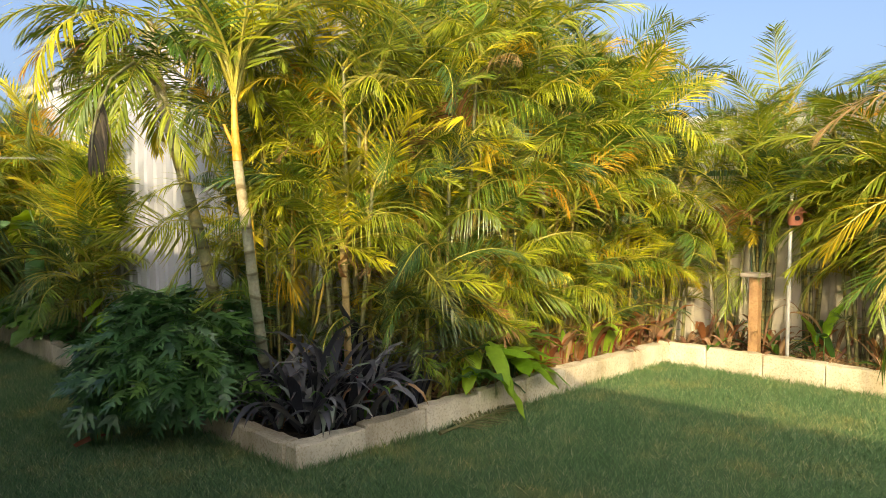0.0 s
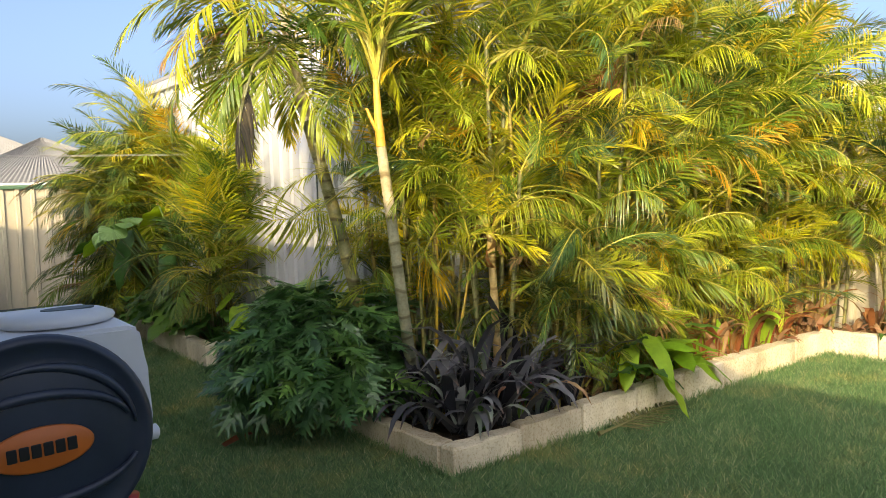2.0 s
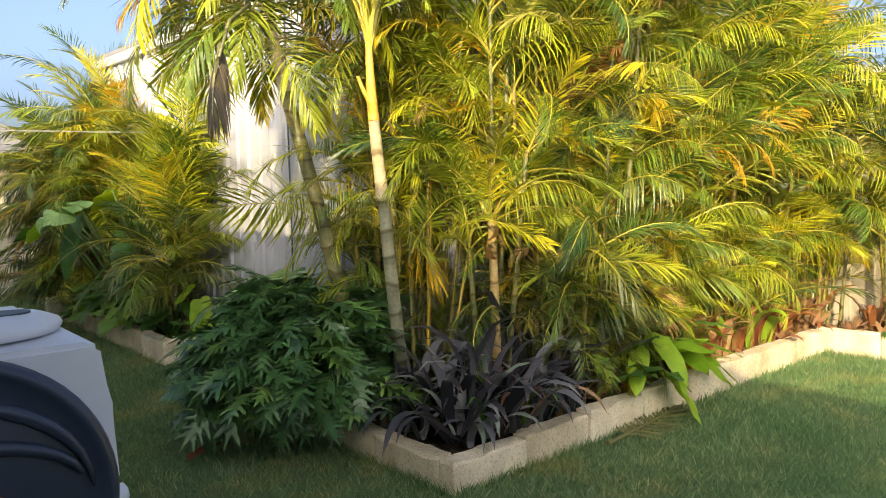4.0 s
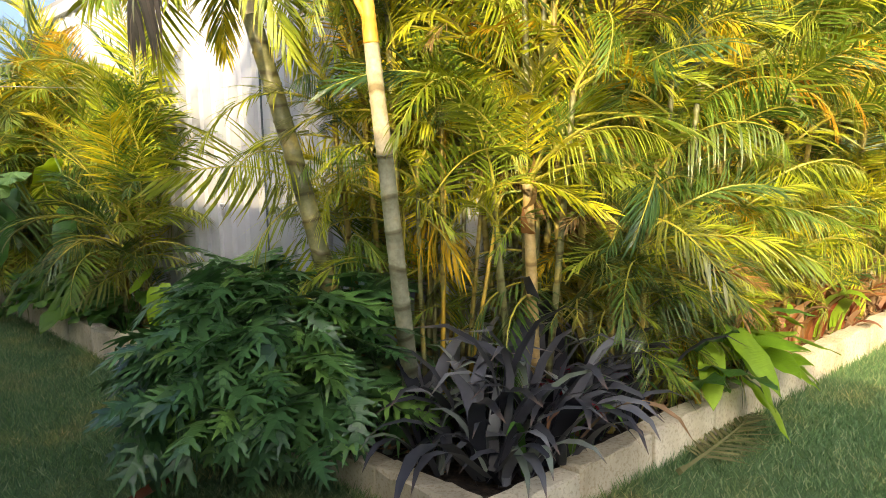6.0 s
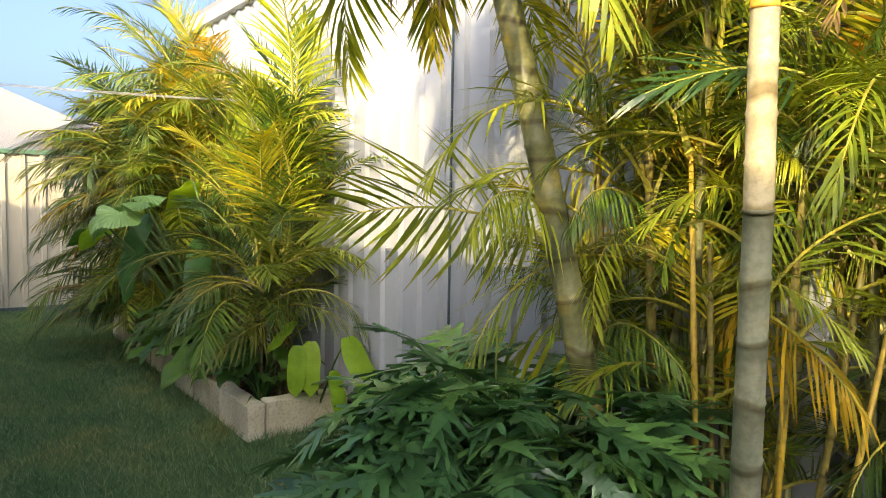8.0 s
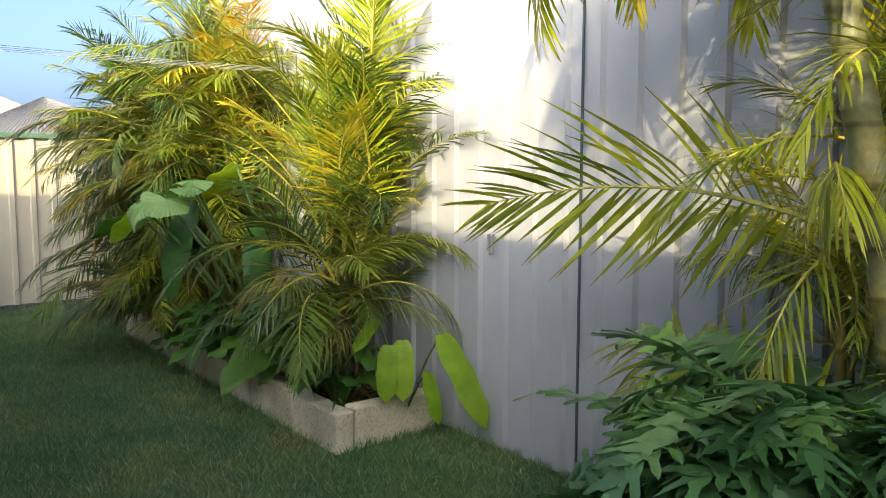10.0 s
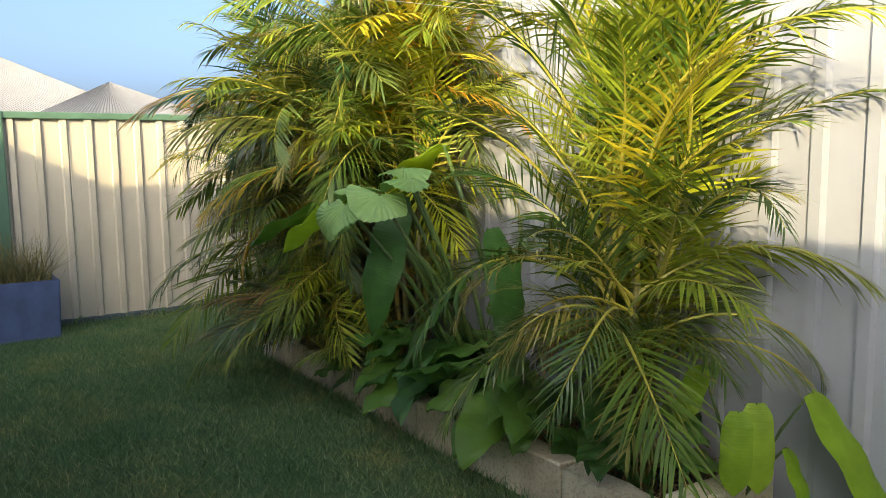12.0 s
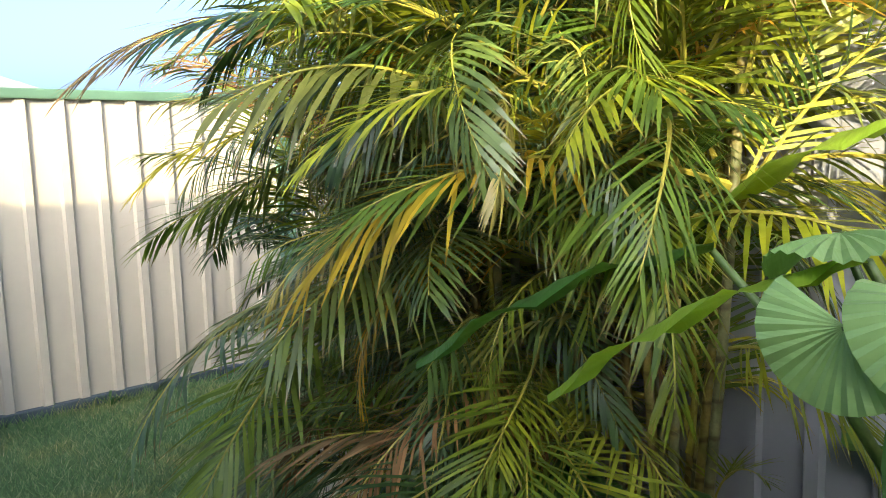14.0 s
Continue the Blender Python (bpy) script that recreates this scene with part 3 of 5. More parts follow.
def cane_palm(u, v, seed, canes, low, high, fronds, shapes, tones, facing=None, spread=0.16, label="", out=24, skirt=8, scale=(0.8, 1.1), thick=0.017):
    """A clump of ringed canes, each topped by a tuft of feather fronds, with young fronds round its foot."""
    rng = random.Random(seed)
    palm = thing("cane_palm", yard(u, v, 0.13), label or "golden cane palm clump with dense arching yellow-green fronds", "palm", "cane palms in the beds")
    for c in range(canes):
        a = 2 * math.pi * (c + rng.random() * 0.6) / canes
        r = spread * rng.uniform(0.25, 1.0)
        h = low + (high - low) * (c + rng.random()) / canes
        lean = rng.uniform(0.03, 0.13)
        foot = Vector((r * math.cos(a), r * math.sin(a), -0.03))
        head = foot + Vector((math.cos(a) * lean * h, math.sin(a) * lean * h, h))
        mid = foot.lerp(head, 0.5) + Vector((-math.sin(a), math.cos(a), 0)) * rng.uniform(-0.03, 0.03)
        part("cane", cane_mesh([foot, mid, head], thick, thick * 0.7, rng.choice([CANE_GREY, CANE_GREY, CANE_GOLD]), 0.1, 7), None, palm)
        n = max(3, round(fronds / canes))
        for k in range(n):
            heading = 360 * k / n + rng.uniform(-30, 30) + seed * 37
            if facing is not None and rng.random() < 0.22:
                heading = facing + rng.uniform(-75, 75)
            p = foot.lerp(head, 1.0 - 0.42 * rng.random() ** 1.6)
            add_frond(palm, shapes[rng.randrange(len(shapes))], rng, p, heading, pick(rng, tones), rng.uniform(*scale), rng.uniform(-out, out), rng.uniform(-10, 12))
    for k in range(skirt):
        a = rng.uniform(0, 2 * math.pi)
        p = Vector((math.cos(a) * spread, math.sin(a) * spread, rng.uniform(0.0, 0.25)))
        heading = math.degrees(a) + rng.uniform(-40, 40)
        if facing is not None and rng.random() < 0.6:
            heading = facing + rng.uniform(-80, 80)
        # foot fronds get the darkened tones, shade put into their colour
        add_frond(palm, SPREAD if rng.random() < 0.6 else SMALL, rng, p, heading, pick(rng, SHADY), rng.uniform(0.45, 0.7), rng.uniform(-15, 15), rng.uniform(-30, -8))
    return palm


# corner bed, along the shed front
for u, v, seed, canes, low, high, n in ((3.4, 4.0, 1, 14, 0.6, 2.85, 210), (3.9, 3.96, 2, 14, 0.5, 2.85, 214), (4.45, 4.0, 3, 14, 0.6, 2.8, 206), (5.0, 3.96, 4, 13, 0.6, 2.65, 190), (5.5, 4.0, 5, 12, 0.6, 2.45, 166), (6.0, 3.95, 8, 11, 0.6, 2.5, 150), (6.4, 3.98, 6, 10, 0.5, 2.4, 132), (6.85, 3.8, 7, 9, 0.45, 2.15, 100)):
    cane_palm(u, v, seed, canes, low, high, n, [ERECT, ARCH, ERECT, SMALL, CURTAIN, ERECT, ARCH, SMALL, DROOP], SUNNY, None, 0.23, skirt=1 if u < 4.3 else 3, scale=(0.45, 0.82) if u < 4.2 else (0.5, 0.92), out=50)
for k in range(8):
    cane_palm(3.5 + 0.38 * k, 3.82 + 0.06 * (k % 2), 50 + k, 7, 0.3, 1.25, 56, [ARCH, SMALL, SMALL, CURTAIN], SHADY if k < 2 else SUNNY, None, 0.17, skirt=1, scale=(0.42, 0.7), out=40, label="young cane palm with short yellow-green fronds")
# fence bed
for u, v, seed, canes, low, high, n in ((6.95, 1.5, 21, 7, 0.7, 2.1, 68), (6.8, 1.15, 25, 7, 0.7, 2.0, 60), (6.8, 0.65, 22, 7, 0.7, 2.0, 56), (6.8, 0.1, 23, 5, 0.6, 1.9, 36)):
    cane_palm(u, v, seed, canes, low, high, n, [ARCH, DROOP, ARCH], SUNNY, 180, 0.2, skirt=3, scale=(1.0, 1.35))
cane_palm(6.98, 2.0, 29, 7, 0.7, 2.2, 66, [ARCH, ERECT, DROOP, SMALL], SUNNY, 200, 0.12, skirt=2, scale=(0.5, 0.85))
cane_palm(7.04, 2.45, 26, 5, 1.2, 2.2, 46, [ARCH, ERECT, SMALL], SUNNY, None, 0.05, skirt=0, scale=(0.5, 0.75))
cane_palm(6.92, 3.2, 28, 5, 0.7, 1.6, 44, [ARCH, DROOP, SMALL], SUNNY, 200, 0.12, skirt=2, scale=(0.6, 0.85))
cane_palm(7.02, 2.85, 27, 6, 1.5, 2.2, 46, [ARCH, ERECT], SUNNY, None, 0.06, skirt=0, scale=(0.6, 0.85))
# between the trunks and the shed corner
cane_palm(3.12, 4.04, 39, 7, 1.2, 2.8, 84, [ARCH, ERECT, CURTAIN, SMALL], SUNNY, None, 0.1, skirt=0, scale=(0.5, 0.8))
cane_palm(2.92, 4.55, 37, 7, 1.0, 2.75, 86, [ARCH, ERECT, CURTAIN, DROOP], SUNNY, 250, 0.13, skirt=0, scale=(0.55, 0.85))
cane_palm(2.86, 4.75, 38, 6, 0.7, 1.9, 40, [ARCH, SMALL, CURTAIN], SUNNY, 230, 0.1, skirt=0, scale=(0.5, 0.7))
# far bed by the shed wall
cane_palm(2.74, 7.5, 31, 8, 0.5, 1.75, 56, [ERECT, ARCH, ERECT, ERECT], [(FROND, 48), (FROND_GREEN, 52)], 200, 0.12, skirt=1, scale=(0.75, 1.0))
cane_palm(2.66, 7.45, 36, 6, 0.35, 0.95, 44, [SMALL, ARCH, DROOP, SPREAD], [(FROND_SHADED, 60), (FROND_GREEN, 35), (FROND_DRY, 5)], 240, 0.12, skirt=0, scale=(0.55, 0.8), label="young cane palm with arching green fronds")
cane_palm(2.74, 9.1, 32, 9, 0.5, 2.25, 100, [ARCH, ERECT, DROOP, SPREAD], [(FROND, 30), (FROND_GREEN, 40), (FROND_SHADED, 22), (FROND_GOLD, 8)], 200, 0.14, skirt=4, scale=(0.65, 0.95))
cane_palm(2.6, 9.6, 33, 13, 0.2, 2.3, 190, [ARCH, SPREAD, CURTAIN, DROOP], [(FROND_SHADED, 66), (FROND_GREEN, 22), (FROND_DRY, 12)], 190, 0.24, skirt=24, scale=(0.55, 0.8))
cane_palm(2.7, 10.2, 34, 11, 0.2, 2.45, 140, [ARCH, SPREAD, ERECT, ERECT], [(FROND, 24), (FROND_GREEN, 40), (FROND_SHADED, 28), (FROND_DRY, 8)], 150, 0.22, skirt=14, scale=(0.6, 0.9))

# the cut palm with the pale trunk and orange crown stub
rng = random.Random(5)
cut = thing("trunk_palm", yard(2.6, 4.14, 0.13), "leaning palm with pale ringed trunk and orange crownshaft stub", "palm")
# tone changes at the eave's shadow edge: shaded colour below, cream above
part("trunk", cane_mesh([(0, 0, -0.04), (-0.092, -0.06, 0.45), (-0.19, -0.125, 0.9), (-0.254, -0.168, 1.22)], 0.038, 0.03, CANE_SHADED, 0.13, 14), None, cut, "ringed lower trunk in a darker, shaded grey-green")
part("trunk", cane_mesh([(-0.253, -0.167, 1.215), (-0.305, -0.197, 1.46), (-0.33, -0.212, 1.6)], 0.0305, 0.027, CANE_PALE, 0.2, 14), None, cut, "pale cream upper trunk")
part("crownshaft", cane_mesh([(-0.33, -0.212, 1.597), (-0.345, -0.215, 1.76), (-0.34, -0.2, 1.95)], 0.028, 0.016, CANE_ORANGE, 0.3, 12), None, cut, "orange-yellow crownshaft")
part("stub", cane_mesh([(-0.335, -0.213, 1.66), (-0.375, -0.2, 1.73), (-0.4, -0.19, 1.8)], 0.014, 0.008, CANE_ORANGE, 0.3, 8), None, cut, "cut orange leaf-base stub")
for k in range(16):
    add_frond(cut, ERECT if k < 7 else ARCH, rng, Vector((-0.34, -0.2, 1.9 + 0.015 * k)), 30 + 360 * k / 8 + rng.uniform(-25, 25), FROND if k % 3 else FROND_GREEN, rng.uniform(0.85, 1.1), rng.uniform(-15, 15), 0)

# the tall ringed palm with its crown overhead
tall = thing("trunk_palm", yard(2.6, 4.48, 0.13), "tall palm with grey ringed trunk and wide drooping fronds", "palm")
part("trunk", cane_mesh([(0, 0, -0.04), (-0.16, 0.07, 0.8), (-0.28, 0.14, 1.4), (-0.37, 0.19, 1.8)], 0.044, 0.037, CANE_GREY, 0.14, 14), None, tall, "grey-green trunk with pale rings")
part("crownshaft", cane_mesh([(-0.37, 0.19, 1.801), (-0.43, 0.215, 2.1), (-0.48, 0.235, 2.5)], 0.037, 0.025, CANE_PALE, 0.3, 12), None, tall, "pale buff crownshaft")
for k in range(40):
    tone = (FROND_GREEN, FROND, FROND_GREEN, FROND, FROND_DRY if k % 10 == 9 else FROND_GREEN)[k % 5]
    add_frond(tall, BIG, rng, Vector((-0.45, 0.222, 2.0 + 0.012 * k)), 137.5 * k + rng.uniform(-15, 15), tone, rng.uniform(0.4, 0.62), rng.uniform(-35, 35), rng.uniform(-18, 10) + (30, 4, 46)[k % 3])
part("dead_stalk", tube_mesh("dead_stalk", [(-0.45, 0.22, 2.1), (-0.72, -0.1, 2.16), (-0.98, -0.42, 2.0), (-1.1, -0.56, 1.82)], [0.012, 0.01, 0.008, 0.006], CANE_GREY, 6), None, tall, "bent dead frond stalk")
HUNG = frond_mesh("frond", 130, 0.34, -50, -88, 26, 0.26, 0.014, lift=-40, petiole=0.02, sag=2.6)
dressed(part("dead_frond", HUNG, None, tall, "dark withered frond hanging down", Matrix.Translation((-1.06, -0.5, 1.88)) @ pose(0, 0, 0, 0, 0, 225)), FROND_DEAD, CANE_GREY)
# browned fronds on the sunlit face of the clump
for k in range(5):
    gold = thing("cane_palm", yard(4.5 + 0.28 * k, 3.8, 0.13), "cane palm stem with browned golden fronds", "palm", "cane palms in the beds") if k == 0 else gold
    add_frond(gold, DROOP, rng, Vector((0.02 + 0.28 * k, -0.05, 1.42 + 0.05 * (k % 3))), -95 + 12 * k, FROND_GOLD, 0.62, rng.uniform(-20, 20), 8)
part("cane", cane_mesh([(0.02, -0.02, -0.03), (0.1, -0.03, 0.8), (0.4, -0.04, 1.5)], 0.016, 0.013, CANE_GOLD, 0.1, 7), None, gold)
# low fronds leaving the trunk's foot, spread flat before the shed wall
add_frond(tall, SPREAD, rng, Vector((-0.15, 0.12, 1.05)), 105, FROND_GREEN, 0.92, 66, -10, 2)
add_frond(tall, SPREAD, rng, Vector((-0.1, 0.1, 0.5)), 82, FROND, 0.85, -30, -4, 1)

# two thicker canes among the bromeliads and by the kerb, each with a small crown and dry leaf bases
for u, v, h, mat, label in ((2.98, 3.83, 1.1, CANE_BUFF, "palm with a buff ringed cane and dry leaf bases"), (3.98, 3.8, 1.25, CANE_YELLOW, "palm with a bright yellow ringed cane")):
    stem = thing("cane_palm", yard(u, v, 0.12), label, "palm", "cane palms in the beds")
    part("cane", cane_mesh([(0, 0, -0.04), (-0.015, -0.01, 0.5 * h), (-0.06, -0.03, h)], 0.027, 0.022, mat, 0.12, 10), None, stem)
    for k in range(5):
        m = Matrix.Translation((-0.06, -0.03, h - 0.05 * k)) @ pose(0, 0, 0, 0, 0, 137.5 * k) @ pose(0, 0, 0, 0, -30, 0) @ Matrix.Diagonal((0.3, 0.9, 0.3, 1))
        dressed(part("leaf_base", HUSK, None, stem, "dry brown leaf base", m), FROND_DRY)
    for k in range(11):
        add_frond(stem, (ERECT, ARCH, CURTAIN)[k % 3], rng, Vector((-0.06, -0.03, h)), 137.5 * k + rng.uniform(-20, 20), FROND if k % 2 else FROND_GREEN, rng.uniform(0.5, 0.75), rng.uniform(-30, 30), rng.uniform(-10, 14))
# leaning yellow leaf stalks beside the pale trunk
for k, (foot, head) in enumerate((((0.1, -0.12, 0.0), (0.36, -0.18, 1.15)), ((0.05, 0.16, 0.0), (0.0, 0.2, 1.35)), ((0.14, 0.02, 0.0), (0.2, 0.0, 1.4)))):
    foot, head = Vector(foot), Vector(head)
    part("leaf_stalk", tube_mesh("leaf_stalk", [foot, foot.lerp(head, 0.5) + Vector((0.02, 0.01, 0.0)), head], [0.011, 0.009, 0.006], CANE_YELLOW, 7), None, cut, "long yellow leaf stalk")
    add_frond(cut, SMALL, rng, head, (-60, 60, -20)[k], FROND if k % 2 else FROND_GREEN, 0.95, 0, -10)

# thin gold canes and young fronds round both trunks
cane_palm(2.86, 4.3, 41, 9, 0.5, 1.8, 36, [SMALL, SMALL, ARCH], YOUNG, -100, 0.13, skirt=0, thick=0.012, scale=(0.5, 0.75), label="young cane palm with thin golden canes")
cane_palm(3.0, 3.86, 42, 3, 1.0, 1.5, 15, [ERECT, SMALL, SMALL], YOUNG, -90, 0.1, skirt=0, scale=(0.45, 0.7), label="cane palm with ringed cane and drooping fronds")
cane_palm(3.38, 3.82, 43, 6, 0.45, 0.95, 40, [SMALL, DROOP, SMALL], [(FROND_SHADED, 65), (FROND_GREEN, 35)], -90, 0.1, skirt=3, label="young cane palm with low drooping fronds", scale=(0.7, 0.9))

# ---- leafy plants ----


def lobed_leaf(name, seed, length=0.36, lobes=6):
    """A deeply cut philodendron blade along +x: rounded, wavy lobes off a narrow middle, its tip sinking."""
    rng = random.Random(seed)
    verts, faces, along = [], [], []
    wavy = rng.uniform(0, 6)

    def bend(x, y, up=0.0):
        return (x, y, up - 0.5 * x * x / length - 0.35 * y * y / length + 0.05 * abs(y) + 0.008 * math.sin(38 * x + wavy))

    step = length / lobes
    for s in (-1, 1):
        for k in range(lobes):
            f = (k + 0.35) / lobes
            x = length * f * 0.9
            reach = length * (0.16 + 0.22 * math.sin(math.pi * (0.22 + 0.7 * f))) * rng.uniform(0.85, 1.12)
            lean = -0.15 + 0.95 * f
            dx, dy = math.sin(lean), math.cos(lean)
            wave = rng.uniform(-0.02, 0.02)
            b = len(verts)
            stations = ((0.0, 0.52), (0.38, 0.42), (0.52, 0.24), (0.82, 0.25), (1.0, 0.08))
            for q, ww in stations:
                cx, cy, w = x + dx * reach * q, dy * reach * q, step * ww
                verts += [bend(cx - dy * w, s * (cy + dx * w), wave * q), bend(cx, s * cy, wave * q - 0.006 * q), bend(cx + dy * w, s * (cy - dx * w), wave * q + 0.005)]
                along += [q * 0.9] * 3
            for j in range(len(stations) - 1):
                for h in (0, 1):
                    c = b + 3 * j + h
                    faces.append((c, c + 1, c + 4, c + 3))
    b = len(verts)
    for k in range(7):
        f = k / 6
        w = length * 0.13 * (1 - f ** 1.6) + 0.002
        for y in (-w, w):
            verts.append(bend(length * f * 1.1, y, 0.003))
            along.append(f * 0.9)
    for k in range(6):
        faces.append((b + 2 * k, b + 2 * k + 1, b + 2 * k + 3, b + 2 * k + 2))
    return mesh_of(name, verts, faces, [PHILO], along=along, smooth=True)


LOBED = [lobed_leaf("leaf", 200 + k, 0.28 + 0.022 * k, 7 + k % 2) for k in range(6)]


def philodendron(u, v, seed, count):
    rng = random.Random(seed)
    bush = thing("philodendron", yard(u, v, 0.1), "dense dark green philodendron bush with deeply cut leaves", "shrub")
    for k in range(count):
        a = rng.uniform(0, 360) if rng.random() < 0.35 else rng.gauss(205, 62)
        high = rng.random() ** 0.8
        reach = (0.63 - 0.36 * high) * rng.uniform(0.55, 1.08)
        ca, sa = math.cos(radians(a)), math.sin(radians(a))
        tip = Vector((ca * reach, sa * reach, 0.23 + 0.56 * high * rng.uniform(0.85, 1.08) - 0.05 * reach))
        foot = Vector((ca * 0.06, sa * 0.06, 0.0))
        mid = foot.lerp(tip, 0.55) + Vector((0, 0, 0.12))
        part("stalk", tube_mesh("stalk", [foot, mid, tip], [0.008, 0.007, 0.005], PETIOLE, 4), None, bush)
        m = Matrix.Translation(tip) @ pose(0, 0, 0, 0, 0, a + rng.uniform(-60, 60)) @ pose(0, 0, 0, rng.uniform(-40, 40), rng.uniform(-20, 60) - 25 * high, 0)
        s = rng.uniform(0.5, 0.88)
        part("leaf", LOBED[rng.randrange(6)], None, bush, m=m @ Matrix.Diagonal((s, s, s, 1)))
    return bush


philodendron(2.3, 4.68, 3, 430)


def strap_mesh(name, seed, length, width, rise, fall, fold=0.25, bend=1.5):
    """A channelled strap leaf that climbs along +x and falls over."""
    rng = random.Random(seed)
    verts, faces, along = [], [], []
    p, n = Vector((0, 0, 0)), 7
    for k in range(n + 1):
        f = k / n
        w = width * (0.7 + 0.5 * math.sin(math.pi * min(1, f * 0.8 + 0.1))) * (1 - f ** 5) / 2 + 0.001
        a = radians(rise + (fall - rise) * f ** bend)
        for y, z in ((-w, fold * w), (0, 0), (w, fold * w)):
            verts.append(Vector((p.x, p.y + y, p.z + z)))
            along.append(f)
        p = p + Vector((math.cos(a), rng.uniform(-0.1, 0.1), math.sin(a))) * (length / n)
    for k in range(n):
        for j in range(2):
            b = 3 * k + j
            faces.append((b, b + 1, b + 4, b + 3))
    return mesh_of(name, verts, faces, [PURPLE], along=along, smooth=True)


STRAPS = [strap_mesh("leaf", 300 + k, 0.36 + 0.04 * k, 0.032 + 0.007 * (k % 3), 90 - 3 * k, -50 - 14 * (k % 4), bend=(3.4, 1.6, 2.5)[k % 3]) for k in range(7)]
SHORT = [strap_mesh("leaf", 320 + k, 0.3 + 0.03 * k, 0.045, 66 - 7 * k, -20 - 12 * k) for k in range(4)]
WIDE = [strap_mesh("leaf", 340 + k, 0.36 + 0.05 * k, 0.085, 80 - 7 * k, 20 - 30 * k, 0.4) for k in range(4)]


def rosette(u, v, seed, leaves, meshes, mats, scale, label, name, category, group="", z=0.12, tip=(-12, 18)):
    rng = random.Random(seed)
    plant = thing(name, yard(u, v, z), label, category, group)
    for k in range(leaves):
        s = scale * rng.uniform(0.8, 1.15)
        m = Matrix.Translation((0, 0, rng.uniform(0, 0.04))) @ pose(0, 0, 0, 0, 0, 137.5 * k + rng.uniform(-20, 20)) @ pose(0.02, 0, 0, rng.uniform(-14, 14), rng.uniform(*tip), 0)
        dressed(part("leaf", meshes[rng.randrange(len(meshes))], None, plant, m=m @ Matrix.Diagonal((s, s, s, 1))), pick(rng, mats))
    return plant


rng = random.Random(77)
for k, (u, v) in enumerate(((2.55, 3.72), (2.72, 3.68), (2.92, 3.7), (3.08, 3.74), (2.5, 3.9), (2.68, 3.88), (2.88, 3.9), (2.58, 4.08), (2.5, 4.22), (3.2, 3.68), (2.66, 3.76), (2.82, 3.64), (2.6, 4.3), (3.0, 3.82), (2.75, 4.02), (2.6, 3.66), (2.95, 3.64), (2.78, 3.78), (2.62, 3.98), (2.92, 3.78), (3.12, 3.66), (3.3, 3.72), (3.42, 3.66), (3.24, 3.84), (2.52, 4.02), (2.7, 3.64), (3.05, 3.68))):
    rosette(u, v, 400 + k, 11, STRAPS, [(PURPLE, 94), (STRAW, 1), (BROAD, 5)], rng.uniform(0.75, 1.4), "dark purple bromeliad clump with drooping strap leaves", "bromeliad", "bromeliad", "purple bromeliads in the corner bed", tip=(-24, 34))
for k, (u, v) in enumerate(((2.5, 3.62), (2.78, 3.6), (2.98, 3.61))):
    rosette(u, v, 434 + k, 6, STRAPS[2:], [(PURPLE, 94), (STRAW, 6)], 0.95, "grey-purple bromeliad with limp leaves hanging over the kerb", "bromeliad", "bromeliad", "purple bromeliads in the corner bed", z=0.2, tip=(10, 38))
rosette(3.0, 3.66, 430, 9, SHORT, [(RED, 80), (PURPLE, 20)], 0.75, "small bromeliad with dark red strap leaves", "bromeliad", "bromeliad", z=0.3)
# rosettes of upright blades stand in for the palms' orange-red leaf-sheath bases
for k, (u, v, s) in enumerate(((4.86, 3.68, 1.1), (5.02, 3.66, 1.0), (5.5, 3.7, 1.2), (5.68, 3.66, 1.1), (5.25, 3.68, 0.95), (6.0, 3.7, 1.0), (6.3, 3.72, 1.0))):
    rosette(u, v, 440 + k, 11, WIDE, [(COPPER, 70), (STRAW, 18), (LIME, 12)], s * 0.8, "copper-red upright blades standing in for palm leaf-sheath bases", "leaf_sheaths", "plant", "cordylines under the palms", tip=(-34, -20))
for k in range(34):
    u, v = (rng.uniform(5.0, 6.6), rng.uniform(3.62, 3.95)) if k < 14 else (rng.uniform(6.58, 6.95), rng.uniform(0.6, 3.5))
    rosette(u, v, 460 + k, 9, SHORT, [(STRAW, 60), (COPPER, 22), (BROAD, 18)], rng.uniform(0.6, 0.95), "half-withered bromeliad with brown and pink leaves", "bromeliad", "bromeliad", "withered bromeliads along the fence")

for k in range(14):
    u, v = (rng.uniform(5.4, 6.7), rng.uniform(3.64, 3.9)) if k < 5 else (rng.uniform(6.7, 7.0), rng.uniform(0.8, 3.5))
    rosette(u, v, 500 + k, 7, STRAPS, [(STRAW, 62), (COPPER, 30), (BROAD, 8)], rng.uniform(0.8, 1.15), "withered bromeliad with long dry brown leaves", "bromeliad", "bromeliad", "withered bromeliads along the fence", tip=(-10, 30))


